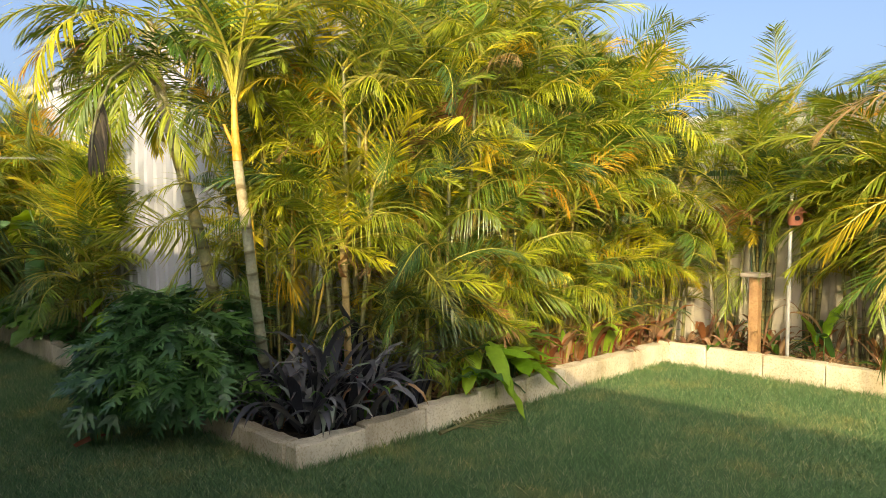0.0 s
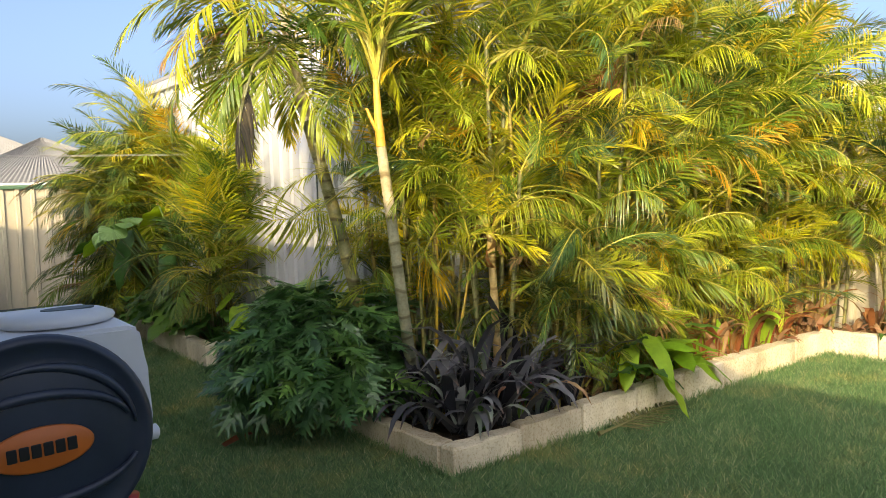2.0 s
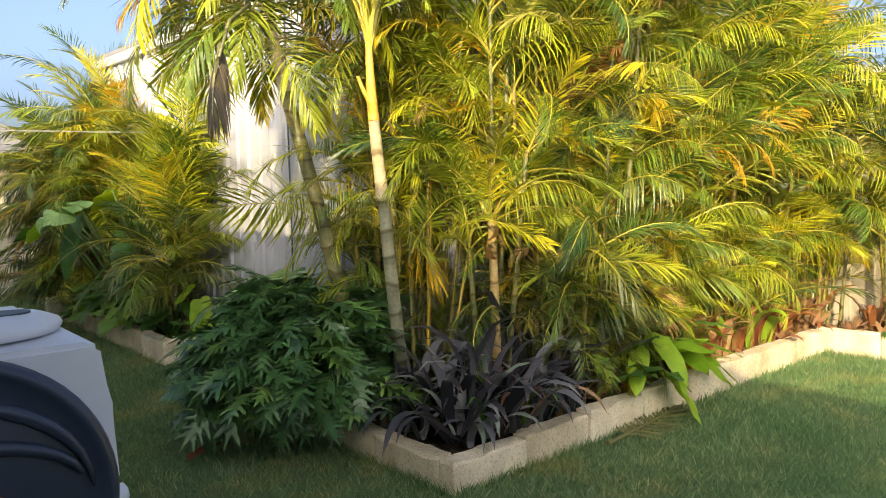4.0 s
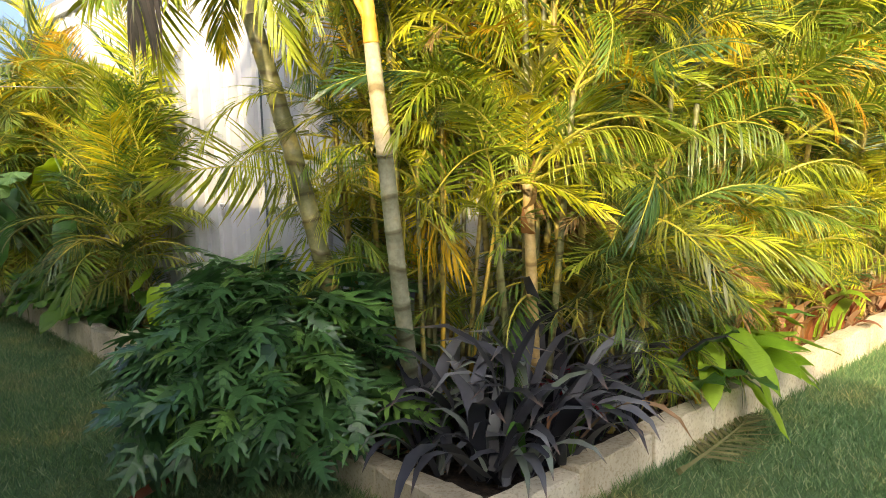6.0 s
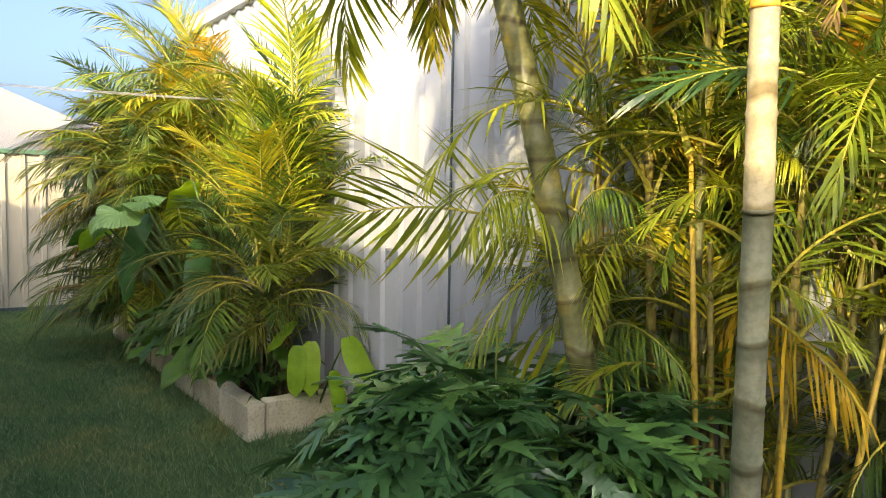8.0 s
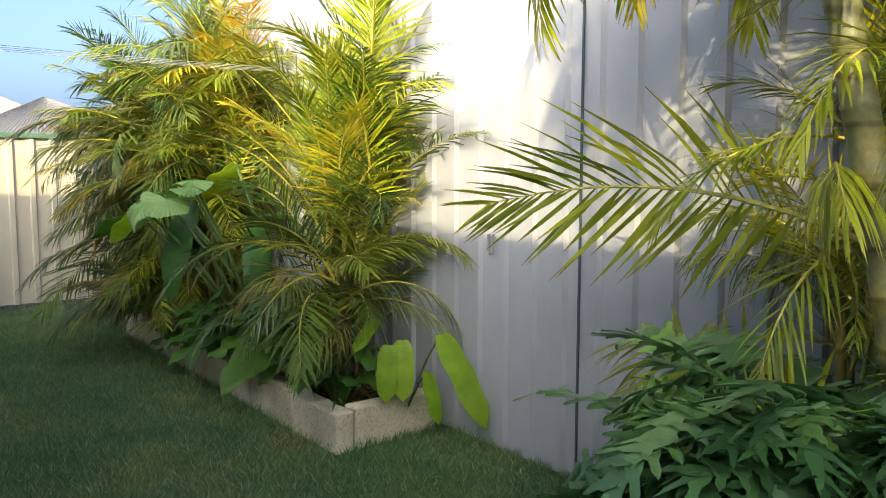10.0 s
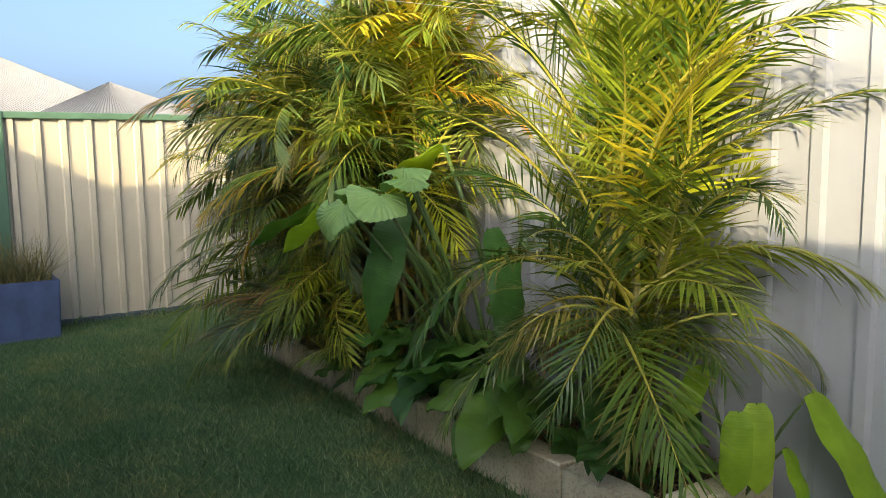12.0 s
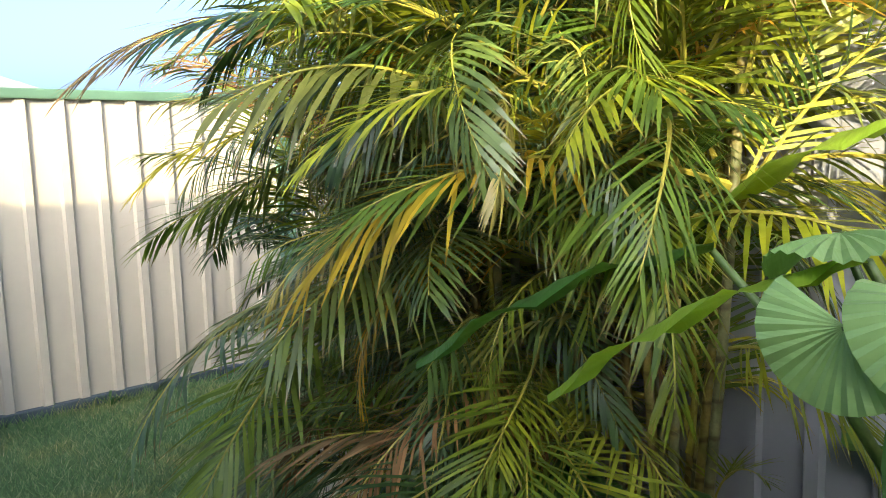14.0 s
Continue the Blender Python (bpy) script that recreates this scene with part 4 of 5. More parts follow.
def blade_mesh(name, seed, length, width, sink, mat, pleats=0.0, wave=0.01, blunt=2.2):
    """A broad oval blade along +x with a midrib channel, side waves and a sinking tip."""
    rng = random.Random(seed)
    verts, faces, along = [], [], []
    n, half = 14, 4
    for k in range(n + 1):
        f = k / n
        w = width / 2 * (max(0.0, 1 - abs(2 * f - 0.92) ** blunt)) ** 0.62 + 0.003
        for j in range(-half, half + 1):
            g = j / half
            z = 0.16 * abs(g) * w - sink * length * f ** 2 + wave * math.sin(17 * f + 3 * g + seed) * abs(g) + pleats * (1 if (k % 2) else -1) * abs(g)
            verts.append((length * f, g * w, z - 0.25 * w * g * g))
            along.append(0.0 if f < 0.9 else f * 0.96)
    m = 2 * half + 1
    for k in range(n):
        for j in range(m - 1):
            b = k * m + j
            faces.append((b, b + 1, b + m + 1, b + m))
    return mesh_of(name, verts, faces, [mat], along=along, smooth=True)


PADDLE = [blade_mesh("leaf", 500 + k, 0.42 + 0.05 * k, 0.12 + 0.012 * k, 0.2 + 0.1 * k, BROAD, 0.0015) for k in range(4)]
OVAL = [blade_mesh("leaf", 510 + k, 0.27 + 0.04 * k, 0.125 + 0.012 * k, 0.07 + 0.06 * k, BROAD, 0.003, 0.016) for k in range(4)]
LONG = [blade_mesh("leaf", 520 + k, 0.72 + 0.08 * k, 0.24, 0.3 + 0.15 * k, BROAD, 0.003, 0.02) for k in range(3)]
HANG = [blade_mesh("leaf", 530 + k, 0.36 + 0.1 * k, 0.125, 0.12, LIME, 0.0, 0.006, 4.0) for k in range(2)]


def stalked(plant, mesh, mat, foot, tip, heading, dip, roll, scale, r=0.009):
    """A leaf blade at tip on a stalk from foot."""
    foot, tip = Vector(foot), Vector(tip)
    mid = foot.lerp(tip, 0.6) + Vector((0, 0, 0.06 * (tip - foot).length))
    part("stalk", tube_mesh("stalk", [foot, mid, tip], [r, r * 0.85, r * 0.5], PETIOLE, 6), None, plant)
    return dressed(part("leaf", mesh, None, plant, m=Matrix.Translation(tip) @ pose(0, 0, 0, 0, 0, heading) @ pose(0, 0, 0, roll, dip, 0) @ Matrix.Diagonal((scale, scale, scale, 1))), mat)


def leafy_clump(u, v, seed, count, meshes, mats, height, reach, label, facing=None, name="broad_leaf_plant", scale=(0.8, 1.1), dip=(-38, 28)):
    rng = random.Random(seed)
    plant = thing(name, yard(u, v, 0.12), label, "plant")
    for k in range(count):
        a = 137.5 * k + rng.uniform(-25, 25)
        if facing is not None and rng.random() < 0.65:
            a = facing + rng.uniform(-80, 80)
        h = height * rng.uniform(0.35, 1.0)
        r = reach * rng.uniform(0.4, 1.0)
        tip = (math.cos(radians(a)) * r, math.sin(radians(a)) * r, h)
        stalked(plant, meshes[rng.randrange(len(meshes))], pick(rng, mats), (rng.uniform(-0.05, 0.05), rng.uniform(-0.05, 0.05), -0.02), tip, a + rng.uniform(-25, 25), rng.uniform(*dip), rng.uniform(-25, 25), rng.uniform(*scale), 0.006)
    return plant


# canna-like paddles on the front kerb
leafy_clump(3.95, 3.64, 600, 11, PADDLE, [(BROAD, 40), (LIME, 60)], 0.42, 0.16, "bright green broad-leaved plant leaning over the kerb", -90, scale=(0.6, 0.85))
leafy_clump(4.35, 3.64, 601, 10, PADDLE, [(LIME, 75), (BROAD, 25)], 0.44, 0.14, "bright lime-green paddle-leaved plant on the kerb", -70, scale=(0.6, 0.85))
rosette(4.5, 3.62, 602, 14, SHORT, [(LIME, 80), (FROND_GOLD, 20)], 1.1, "lime-green spiky rosette behind the kerb", "agave", "plant")
leafy_clump(3.7, 3.66, 603, 7, OVAL, [(BROAD, 100)], 0.3, 0.15, "dark green broad-leaved plant in the shade", -90)
leafy_clump(6.72, 2.25, 604, 2, LONG, [(LIME, 100)], 0.25, 0.05, "single bright green upright leaf by the fence", None, scale=(0.34, 0.44), dip=(-85, -66))
# far bed: low broad leaves on the kerb, lime leaves hanging at its end
leafy_clump(2.66, 8.05, 610, 20, OVAL, [(BROAD, 100)], 0.42, 0.28, "clump of glossy mid-green oval leaves over the kerb", 190, scale=(0.9, 1.25), dip=(-15, 35))
leafy_clump(2.66, 8.5, 611, 18, OVAL, [(BROAD, 100)], 0.42, 0.3, "clump of glossy broad green leaves over the kerb", 190, scale=(0.85, 1.15), dip=(-15, 35))
leafy_clump(2.66, 7.72, 616, 13, OVAL, [(BROAD, 100)], 0.36, 0.24, "clump of glossy green oval leaves beside palms", 200, scale=(0.7, 1.0), dip=(-15, 35))
leafy_clump(2.55, 9.0, 612, 12, OVAL, [(BROAD, 100)], 0.35, 0.22, "low broad-leaved plant in the shade of palms", 190)
leafy_clump(2.62, 7.4, 613, 12, OVAL, [(BROAD, 100)], 0.36, 0.2, "small broad-leaved plant at the bed's end", 230, scale=(0.6, 0.9))
rosette(2.55, 7.25, 614, 20, [strap_mesh("leaf", 350 + k, 0.3, 0.014, 80 - 8 * k, -30) for k in range(3)], [(BROAD, 100)], 1.0, "grassy dark green tuft at the bed's end", "grass_tuft", "plant")
hang = thing("lily_plant", yard(2.81, 7.03, 0.12), "plant with large smooth lime-green hanging leaves", "plant")
for tip, heading, dip, roll, n, s in (((-0.1, -0.12, 0.42), 235, 78, 5, 0, 0.85), ((-0.17, -0.1, 0.4), 215, 80, -12, 0, 0.8), ((0.08, -0.2, 0.44), 285, 52, 18, 1, 1.12), ((0.02, -0.16, 0.25), 270, 60, -8, 0, 0.75), ((-0.1, 0.1, 0.5), 200, 30, 0, 0, 0.7)):
    stalked(hang, HANG[n], LIME, (0, 0, 0), tip, heading, dip, roll, s, 0.008)

# tall strelitzia-like plant and the pleated fan leaf in the far bed
rng = random.Random(15)
strel = thing("strelitzia", yard(2.72, 8.2, 0.12), "tall plant with long stalks and large torn paddle leaves", "plant")
for tip, heading, dip, n, s, mat in (((-0.68, 0.15, 1.08), 110, 12, 0, 0.75, LIME), ((-0.55, 0.05, 1.08), 200, 55, 1, 0.7, BROAD), ((-0.5, 0.5, 1.05), 130, 5, 0, 0.85, BROAD), ((-0.2, 0.25, 1.3), 90, 10, 1, 0.9, LIME), ((-0.3, -0.25, 0.95), 250, 35, 1, 0.65, BROAD), ((-0.2, 0.05, 0.7), 170, 30, 0, 0.7, BROAD)):
    stalked(strel, LONG[n], mat, (rng.uniform(-0.06, 0.06), rng.uniform(-0.06, 0.06), 0), tip, heading, dip, rng.uniform(-20, 20), s, 0.016)


def fan_mesh(radius, pleats=22, sweep=250):
    """A round pleated fan leaf, stalk at the origin, spreading to +x."""
    verts, faces, along = [], [], []
    rings = (0.02, 0.35, 0.7, 0.93, 1.0)
    for k in range(2 * pleats + 1):
        a = radians(-sweep / 2 + sweep * k / (2 * pleats))
        ridge = 1 if k % 2 else -1
        for r in rings:
            rr = radius * r * (1.0 if r < 1 else (0.995 if k % 2 else 1.0))
            verts.append((rr * math.cos(a), rr * math.sin(a), ridge * 0.003 * r - 0.22 * radius * r * r + 0.02 * math.sin(3 * a) * r))
            along.append(0.0)
    n = len(rings)
    for k in range(2 * pleats):
        for j in range(n - 1):
            b = k * n + j
            faces.append((b, b + 1, b + n + 1, b + n))
    return mesh_of("fan", verts, faces, [FAN], along=along)


fan_palm = thing("fan_palm", yard(2.66, 8.25, 0.12), "fan palm with round pleated grey-green leaves on long stalks", "palm")
for radius, tip, heading, dip, roll in ((0.12, (-0.8, -0.06, 1.06), 205, 50, 12), (0.13, (-0.7, -0.16, 1.1), 240, 36, -15), (0.115, (-0.8, 0.06, 1.02), 190, 72, 0), (0.13, (-0.56, -0.18, 1.16), 150, 2, 0), (0.12, (-0.62, 0.14, 1.12), 120, 15, 10), (0.12, (-0.5, -0.02, 1.2), 300, 10, 8)):
    stalked(fan_palm, fan_mesh(radius), FAN, (0, 0, 0), tip, heading, dip, roll, 1.0, 0.012)

# young low palm fronds in the far bed reaching over the lawn
low = thing("young_palm", yard(2.5, 9.4, 0.12), "young palm with low grey-green fronds drooping over the kerb", "palm")
for k, (heading, mat, roll, pitch, s) in enumerate(((200, FROND_GREEN, 30, 0, 0.7), (185, FROND_SHADED, -25, 6, 0.7), (225, FROND_GREEN, 20, -5, 0.6), (165, FROND_GREEN, 0, 10, 0.7), (240, FROND_GREEN, 40, 10, 0.6), (215, FROND, 15, 4, 0.5), (250, FROND_GREEN, -10, 12, 0.55), (175, FROND_DRY, 0, 22, 0.6), (210, FROND, -30, 18, 0.55))):
    add_frond(low, SPREAD, rng, Vector((0, 0, 0.3 + 0.05 * k)), heading, mat, s, roll, pitch)
# coarse grey-green fronds arching out over the lawn at head height
for k, (h, heading, roll, s) in enumerate(((1.8, 225, 35, 0.52), (1.6, 175, -30, 0.5), (1.1, 250, 25, 0.42), (1.95, 150, 30, 0.56), (0.8, 200, -25, 0.4))):
    add_frond(low, BIG, rng, Vector((0.1, 0.2, h - 0.3)), heading, FROND_SHADED, s, roll, 14)
part("cane", cane_mesh([(0.1, 0.22, -0.03), (0.12, 0.2, 0.8), (0.1, 0.2, 1.65)], 0.022, 0.016, CANE_GREY, 0.1, 7), None, low)
mid_low = thing("young_palm", yard(2.6, 7.85, 0.12), "young palm with arching green fronds by the shed wall", "palm")
for k, (heading, mat, roll, pitch, s) in enumerate(((260, FROND_GREEN, -20, -14, 0.5), (240, FROND, 0, -18, 0.5))):
    add_frond(mid_low, SPREAD, rng, Vector((0, 0, 0.4 + 0.06 * k)), heading, mat, s, roll, pitch)

# ---- loose things ----
dry = thing("fallen_frond", YARD @ pose(3.35, 3.38, 0.03, 0, 0, 0), "dry brown palm frond lying on the lawn by the kerb", "palm frond")
flat = frond_mesh("frond", 900, 0.85, 3, -2, 26, 0.22, 0.014, lift=2, sag=0.06)
dressed(part("frond", flat, None, dry), TUFT, TUFT)
husk = strap_mesh("leaf", 910, 0.26, 0.06, 6, -4, 0.5)
fallen = dressed(new("fallen_leaf", husk), COPPER)
fallen.matrix_basis = YARD @ pose(1.62, 4.72, 0.03, 0, 0, 20)
tagged(fallen, "curled brown dry leaf on the lawn", "leaf")

post = thing("timber_post", yard(6.56, 2.74, 0.1), "square weathered timber post with a flat stone cap", "post")
part("shaft", box(-0.042, -0.042, 0, 0.042, 0.042, 0.75, 0.008), TIMBER, post)
part("cap", box(-0.1, -0.095, 0.75, 0.1, 0.095, 0.782, 0.01), STONE_CAP, post, "grey stone slab cap")

feeder = thing("bird_feeder_pole", yard(6.56, 2.46, 0.1), "white metal pole with a hook carrying a terracotta birdhouse", "bird feeder")
part("pole", tube_mesh("pole", [(0, 0, 0), (0, 0, 0.8), (0.004, -0.004, 1.52)], [0.016, 0.016, 0.014], PVC, 10), None, feeder)
part("hook", tube_mesh("hook", [(0, 0, 1.5), (-0.01, -0.02, 1.53), (-0.03, -0.05, 1.5), (-0.035, -0.06, 1.46), (-0.03, -0.05, 1.42), (-0.03, -0.045, 1.39)], [0.005] * 6, STEEL, 6), None, feeder, "thin curved steel hook")
hutch = part("birdhouse", lathe([(0.052, 1.2), (0.058, 1.21), (0.06, 1.28), (0.054, 1.31)], 20), TERRACOTTA, feeder, "terracotta birdhouse with conical roof", pose(-0.045, -0.055, 0), True)
part("roof", lathe([(0.088, 1.3), (0.086, 1.31), (0.05, 1.345), (0.02, 1.37), (0.008, 1.385)], 20), TERRACOTTA, hutch, smooth=True)
# no opening is cut: a dark disc paints the hole's shade
part("entry_hole", lathe([(0.021, 0.0), (0.021, 0.006)], 14), HOLE_SHADE, hutch, "dark disc for the shaded entry hole", pose(-0.052, -0.035, 1.26, 0, -68, 32))

# hose reel on its wall bracket
reel = thing("hose_reel", yard(0.22, 2.02, 1.035), "pale grey hose reel with navy disc side and orange badge", "hose reel")
body = bmesh.new()
under = [(0.204 * math.cos(radians(a)), 0.204 * math.sin(radians(a))) for a in range(195, 350, 15)]
prof = under + [(0.212, 0.0), (0.205, 0.11), (0.195, 0.187), (0.182, 0.196), (-0.182, 0.196), (-0.195, 0.187), (-0.205, 0.11), (-0.212, 0.0)]
front = [body.verts.new((x, 0.0, z)) for x, z in prof]
back = [body.verts.new((x * 0.88, 0.3, z * (1.1 if z > 0.15 else 0.93))) for x, z in prof]
for k in range(len(prof)):
    body.faces.new((front[k], front[(k + 1) % len(prof)], back[(k + 1) % len(prof)], back[k]))
body.faces.new(front[::-1])
body.faces.new(back)
bmesh.ops.bevel(body, geom=body.edges[:], offset=0.007, segments=2, affect="EDGES")
part("case", body, REEL_GREY, reel, "pale grey plastic case", smooth=False)
disc = lathe([(0.03, 0.0), (0.201, 0.0), (0.205, 0.012), (0.199, 0.024), (0.188, 0.026), (0.182, 0.019), (0.15, 0.026), (0.1, 0.034), (0.03, 0.036)], 56)
part("side_disc", disc, REEL_NAVY, reel, "navy plastic side disc", pose(0, 0.002, 0, 90, 0, 0), True)
arch = [(0.17 * math.cos(radians(a)), -0.026, 0.145 * math.sin(radians(a))) for a in range(5, 125, 10)]
part("moulded_rib", tube_mesh("moulded_rib", arch, [0.002 + 0.008 * math.sin(math.pi * k / (len(arch) - 1)) for k in range(len(arch))], REEL_NAVY, 8), None, reel)
for rad, side, z0 in ((0.155, 1, 0.02), (0.165, -1, -0.03)):
    pts = [(rad * 1.02 * math.cos(radians(a)), -0.03, z0 + 0.075 * math.sin(radians(a)) * side) for a in range(12, 170, 12)]
    part("moulded_rib", tube_mesh("moulded_rib", pts, [0.004 + 0.007 * math.sin(math.pi * k / (len(pts) - 1)) for k in range(len(pts))], REEL_NAVY, 8), None, reel)
badge = lathe([(0.9, 0.0), (1.0, 0.15), (1.0, 0.75), (0.93, 1.0)], 40)
bmesh.ops.transform(badge, matrix=Matrix.Diagonal((0.088, 0.041, 0.01, 1)), verts=badge.verts)
badge_ob = part("badge", badge, REEL_ORANGE, reel, "orange oval badge with dark bars", pose(0.0, -0.034, 0.0, 90, -2, 0), True)
for k in range(6):
    part("bar", box(-0.058 + 0.0198 * k, -0.0125, 0.0098, -0.058 + 0.0198 * k + 0.0165, 0.0125, 0.0125, 0.0015, 1), BLACK, badge_ob)
lid = lathe([(0.96, 0.0), (1.0, 0.3), (0.97, 0.55), (0.8, 0.85), (0.45, 1.0)], 36)
bmesh.ops.transform(lid, matrix=Matrix.Diagonal((0.11, 0.1, 0.026, 1)), verts=lid.verts)
part("lid", lid, REEL_GREY, reel, "raised oval lid", pose(0.07, 0.13, 0.203), True)
# solid black disc that paints the shade of the gap below the lid
slot = lathe([(1.0, 0.0), (1.0, 1.0)], 36)
bmesh.ops.transform(slot, matrix=Matrix.Diagonal((0.104, 0.094, 0.006, 1)), verts=slot.verts)
part("slot", slot, BLACK, reel, "black disc for the shaded gap under the lid", pose(0.07, 0.13, 0.2085))
grip = lathe([(1.0, 0.0), (1.0, 1.0)], 28)
bmesh.ops.transform(grip, matrix=Matrix.Diagonal((0.05, 0.026, 0.003, 1)), verts=grip.verts)
part("grip_inset", grip, SLATE_STEEL, reel, "dark oval grip inset", pose(0.09, 0.12, 0.2275))
part("cap", lathe([(0.03, 0.0), (0.028, 0.022), (0.022, 0.026)], 18), SLATE_STEEL, reel, "dark grey round cap", pose(-0.09, 0.06, 0.197), True)
part("knob", lathe([(0.012, 0.0), (0.016, 0.006), (0.016, 0.026), (0.01, 0.03)], 16), REEL_GREY, reel, "grey side knob", pose(0.2, 0.04, -0.035, 0, 90, 0), True)
part("outlet", tube_mesh("outlet", [(0.17, 0.08, -0.19), (0.155, 0.07, -0.24), (0.12, 0.05, -0.3), (0.1, 0.045, -0.315)], [0.022, 0.02, 0.019, 0.022], SLATE_STEEL, 12), None, reel, "grey hose outlet")
part("collar", tube_mesh("collar", [(0.172, 0.08, -0.165), (0.17, 0.08, -0.19)], [0.0225, 0.0225], BRASS_RED, 12), None, reel, "red hose collar")
part("nozzle", tube_mesh("nozzle", [(0.1, 0.045, -0.315), (0.055, 0.035, -0.33), (0.03, 0.03, -0.335)], [0.018, 0.015, 0.017], BLACK, 12), None, reel, "black hose nozzle")
part("bracket", box(-0.835, 0.1, -0.04, -0.19, 0.16, 0.02, 0.006), STEEL, reel, "steel wall bracket arm")
part("wall_plate", box(-0.835, 0.03, -0.16, -0.82, 0.23, 0.14, 0.004), STEEL, reel)

# planter by the back fence
planter = thing("planter_box", yard(0.86, 12.14), "square-edged dark blue planter with dry grasses", "planter")
bm = bmesh.new()
outer = [bm.verts.new((x, y, z)) for z, g in ((0.0, 0.96), (0.46, 1.0)) for x, y in ((-0.46 * g, -0.18 * g), (0.46 * g, -0.18 * g), (0.46 * g, 0.18 * g), (-0.46 * g, 0.18 * g))]
inner = [bm.verts.new((x, y, z)) for z in (0.46, 0.4) for x, y in ((-0.43, -0.15), (0.43, -0.15), (0.43, 0.15), (-0.43, 0.15))]
for k in range(4):
    j = (k + 1) % 4
    bm.faces.new((outer[k], outer[j], outer[4 + j], outer[4 + k]))
    bm.faces.new((outer[4 + k], outer[4 + j], inner[j], inner[k]))
    bm.faces.new((inner[k], inner[j], inner[4 + j], inner[4 + k]))
bm.faces.new((inner[4], inner[5], inner[6], inner[7]))
bm.faces.new(outer[3::-1])
bmesh.ops.bevel(bm, geom=[e for e in bm.edges if e.verts[0].co.z + e.verts[1].co.z > 0.9 or abs(e.verts[0].co.z - e.verts[1].co.z) > 0.3], offset=0.008, segments=2, affect="EDGES")
part("box", bm, BLUE_POT, planter, "scuffed blue planter box")
part("soil", box(-0.428, -0.148, 0.402, 0.428, 0.148, 0.42), SOIL, planter, "dark potting soil")
rng = random.Random(61)
for k in range(4):
    verts, faces, along = [], [], []
    for j in range(190):
        o = Vector((rng.gauss(0, 0.05), rng.gauss(0, 0.04), 0))
        d = Vector((rng.gauss(0, 0.45), rng.gauss(0, 0.4), 1)).normalized()
        ln, w, b = rng.uniform(0.18, 0.5), 0.004, len(verts)
        side = Vector((rng.uniform(-1, 1), rng.uniform(-1, 1), 0)).normalized() * w
        for f in (0, 0.5, 1):
            p = o + d * ln * f - Vector((0, 0, 0.1 * f * f * ln))
            verts += [p - side * (1 - f * 0.8), p + side * (1 - f * 0.8)]
            along += [f * 0.8] * 2
        faces += [(b, b + 1, b + 3, b + 2), (b + 2, b + 3, b + 5, b + 4)]
    part("grass_tuft", mesh_of("grass_tuft", verts, faces, [TUFT], along=along), None, planter, "dry feathery grass", pose(-0.3 + 0.2 * k, 0, 0.41))

# washing line strung between house and shed, above head height
line = thing("clothesline", yard(0, 7.42, 1.9), "pale washing-line cords strung from the house to the shed", "clothesline")
for k in range(4):
    y = 0.14 * k
    pts = [(-0.6 + 3.62 * f, y, 0.012 * k - 0.12 * f * (1 - f)) for f in (0, 0.15, 0.3, 0.45, 0.6, 0.75, 0.9, 1)]
    part("cord", tube_mesh("cord", pts, [0.0012] * 8, CORD, 5), None, line)
part("end_bar", box(3.005, -0.06, -0.02, 3.03, 0.5, 0.05, 0.004), STEEL, line, "steel end bar on the shed")
part("end_bar", box(-0.62, -0.06, -0.02, -0.595, 0.5, 0.05, 0.004), STEEL, line, "steel end bar on the house")

# weeds at the fence foot
for k, (u, v) in enumerate(((2.15, 12.3), (1.45, 12.33), (2.45, 6.4))):
    rosette(u, v, 700 + k, 5, SHORT, [(BROAD, 100)], 0.3, "small green weed at the foot of a fence", "weed", "weed", z=0.0)

# black irrigation fitting on the kerb
solid("drip_stake", lathe([(0.016, 0.0), (0.018, 0.02), (0.018, 0.07), (0.012, 0.08)], 12), BLACK, yard(2.78, 3.53, 0.19), "small black irrigation fitting on the kerb", "irrigation fitting", smooth=True)

# ---- leaf litter and grass ----
nrng = np.random.RandomState(4)


def scatter(name, spots, low, high, width, lean, mats, label, category):
    """One mesh of single-triangle-pair blades standing on the spots."""
    n = len(spots)
    a = nrng.uniform(0, 2 * np.pi, n)
    h = nrng.uniform(low, high, n)
    side = np.stack([np.cos(a), np.sin(a), np.zeros(n)], 1) * (width * nrng.uniform(0.6, 1.3, n))[:, None]
    b = nrng.uniform(0, 2 * np.pi, n)
    tip = np.stack([np.cos(b) * h * lean * nrng.uniform(0.2, 1.6, n), np.sin(b) * h * lean * nrng.uniform(0.2, 1.6, n), h], 1)
    verts = np.stack([spots - side, spots + side, spots + tip], 1).reshape(-1, 3)
    faces = np.arange(3 * n).reshape(-1, 3)
    me = bpy.data.meshes.new(name)
    me.vertices.add(3 * n)
    me.vertices.foreach_set("co", verts.ravel())
    me.loops.add(3 * n)
    me.loops.foreach_set("vertex_index", faces.ravel().astype(np.int32))
    me.polygons.add(n)
    me.polygons.foreach_set("loop_start", np.arange(0, 3 * n, 3, dtype=np.int32))
    me.polygons.foreach_set("loop_total", np.full(n, 3, dtype=np.int32))
    me.materials.append(mats)
    me.update()
    me.validate()
    ob = new(name, me)
    ob.matrix_basis = YARD
    return tagged(ob, label, category, kind="stuff")


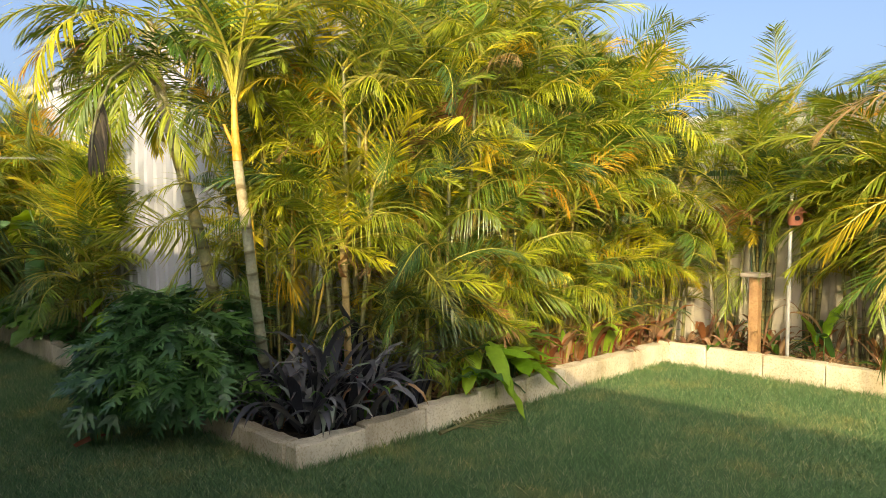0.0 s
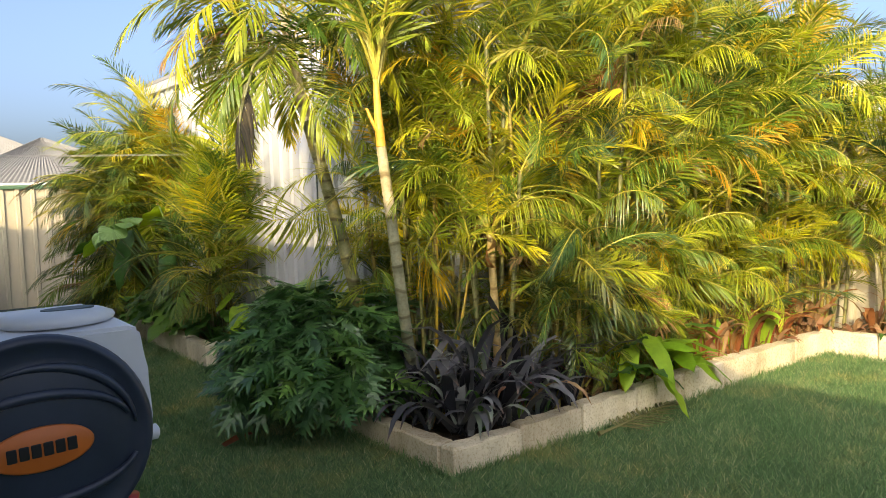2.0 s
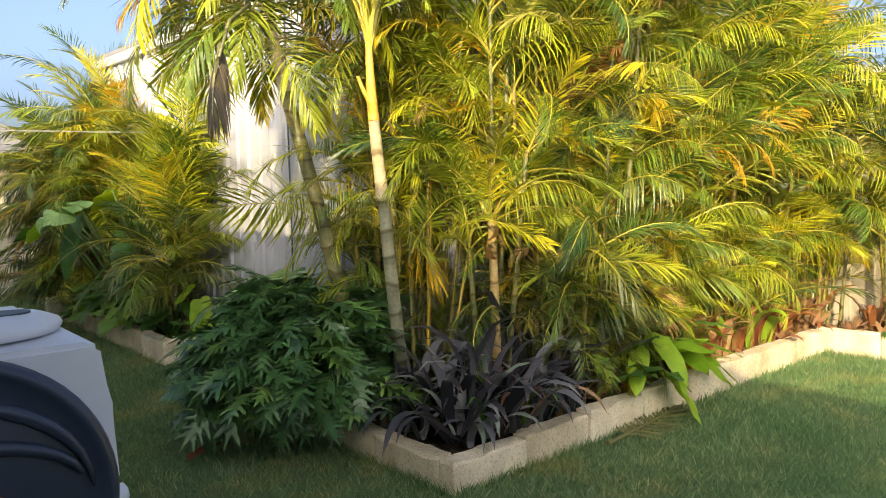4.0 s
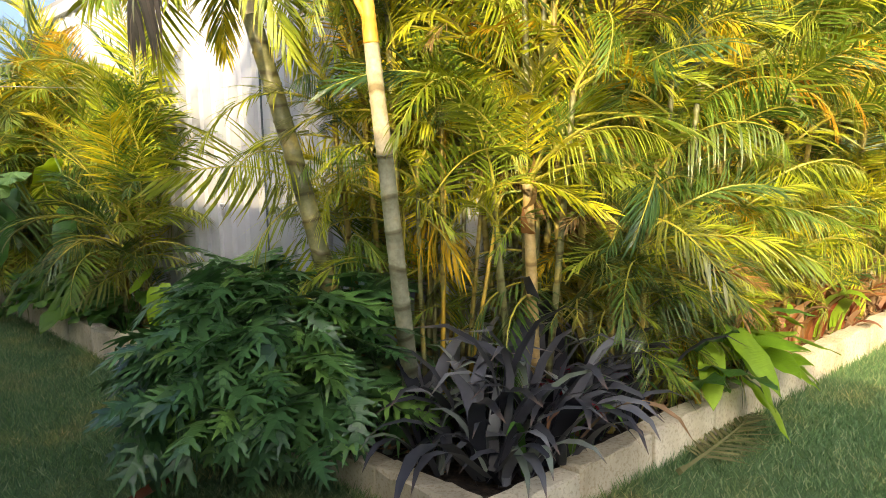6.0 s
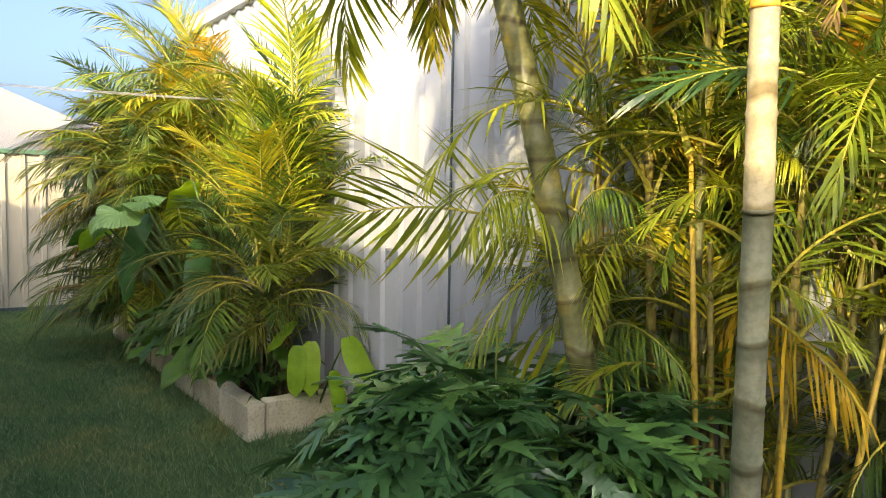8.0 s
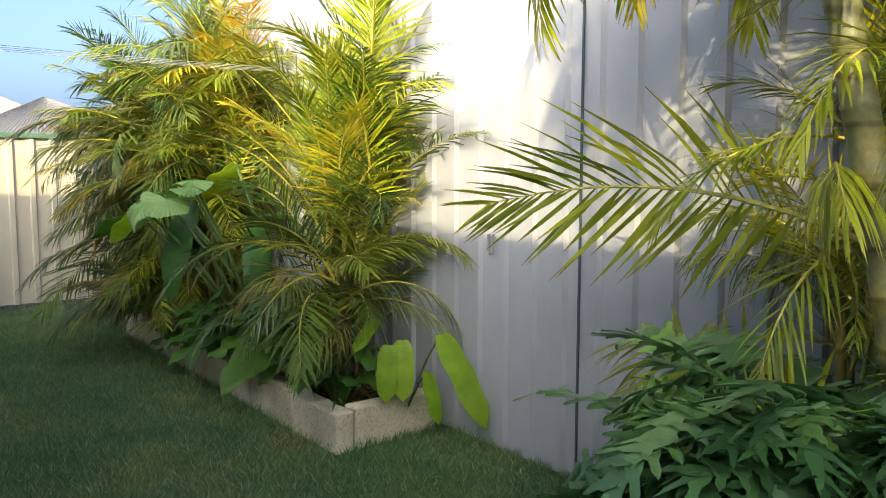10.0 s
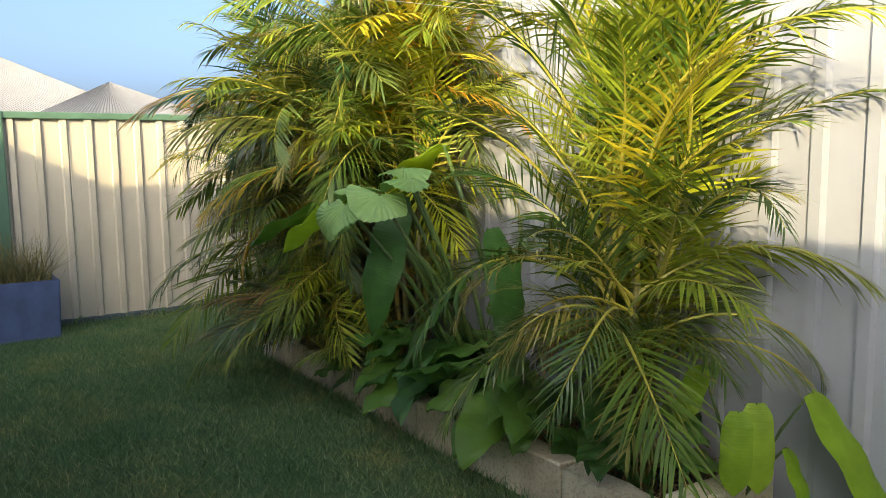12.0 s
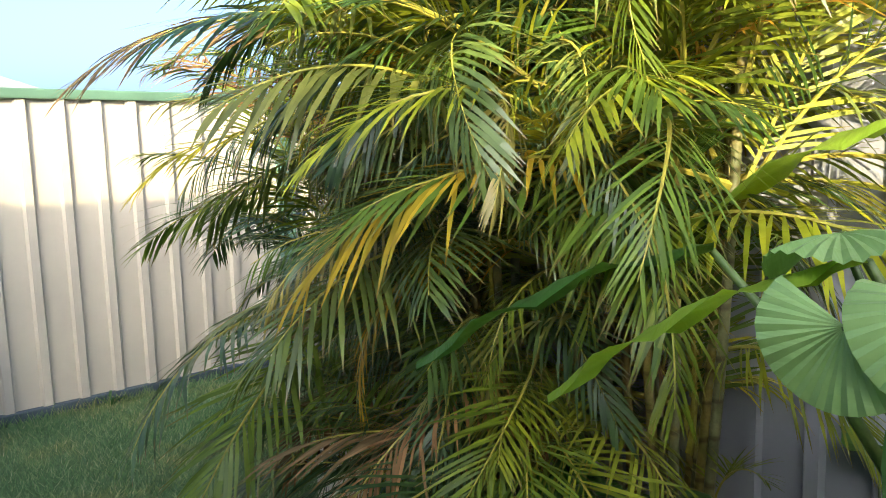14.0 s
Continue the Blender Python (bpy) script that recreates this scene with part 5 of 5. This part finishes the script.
def lawn_spots(count, u0, v0, u1, v1):
    p = np.stack([nrng.uniform(u0, u1, count), nrng.uniform(v0, v1, count), np.zeros(count)], 1)
    u, v = p[:, 0], p[:, 1]
    bed = ((u > KERB_U - 0.005) & (v > KERB_V - 0.005) & (v < 5.62)) | ((u > RIGHT_U - 0.005) & (v < KERB_V + 0.1)) | ((u > KERB_U + 0.015) & (v > 6.99) & (v < 10.5)) | (u > WALL_U - 0.03) & (v > 4.2) | (v > BACK_V - 0.05)
    return p[~bed]


scatter("lawn_grass", np.concatenate([lawn_spots(240000, -0.6, 1.2, 6.4, 6.0), lawn_spots(190000, -0.6, 6.0, 3.05, 12.4), lawn_spots(22000, -0.6, -1.0, 6.4, 1.2)]), 0.018, 0.042, 0.0028, 0.9, BLADE, "short green lawn blades with dry patches", "grass")
edge = []
for u0, v0, u1, v1 in ((2.33, 3.475, 6.4, 3.475), (2.315, 3.5, 2.315, 5.6), (6.385, 3.48, 6.385, -2.0), (2.335, 7.0, 2.335, 10.4), (2.4, 6.98, 3.0, 6.98), (3.02, 5.7, 3.02, 6.95), (-0.5, 12.34, 3.0, 12.34)):
    n = int(math.hypot(u1 - u0, v1 - v0) * 420)
    f = nrng.uniform(0, 1, n)
    edge.append(np.stack([u0 + (u1 - u0) * f + nrng.normal(0, 0.008, n), v0 + (v1 - v0) * f + nrng.normal(0, 0.008, n), np.zeros(n)], 1))
scatter("edge_grass", np.concatenate(edge), 0.03, 0.085, 0.0028, 0.6, BLADE, "longer grass left along the kerbs and fence", "grass")
lit = []
for u0, v0, u1, v1, n in ((3.6, 3.62, 6.5, 4.15, 2200), (2.46, 4.1, 3.0, 5.6, 700), (6.52, -1.0, 7.05, 3.6, 2200), (2.48, 7.1, 3.0, 10.3, 1300)):
    lit.append(np.stack([nrng.uniform(u0, u1, n), nrng.uniform(v0, v1, n), nrng.uniform(0.13, 0.17, n)], 1))
scatter("leaf_litter", np.concatenate(lit), 0.01, 0.05, 0.014, 2.5, STRAW, "brown dry leaf litter on the garden soil", "leaf litter")
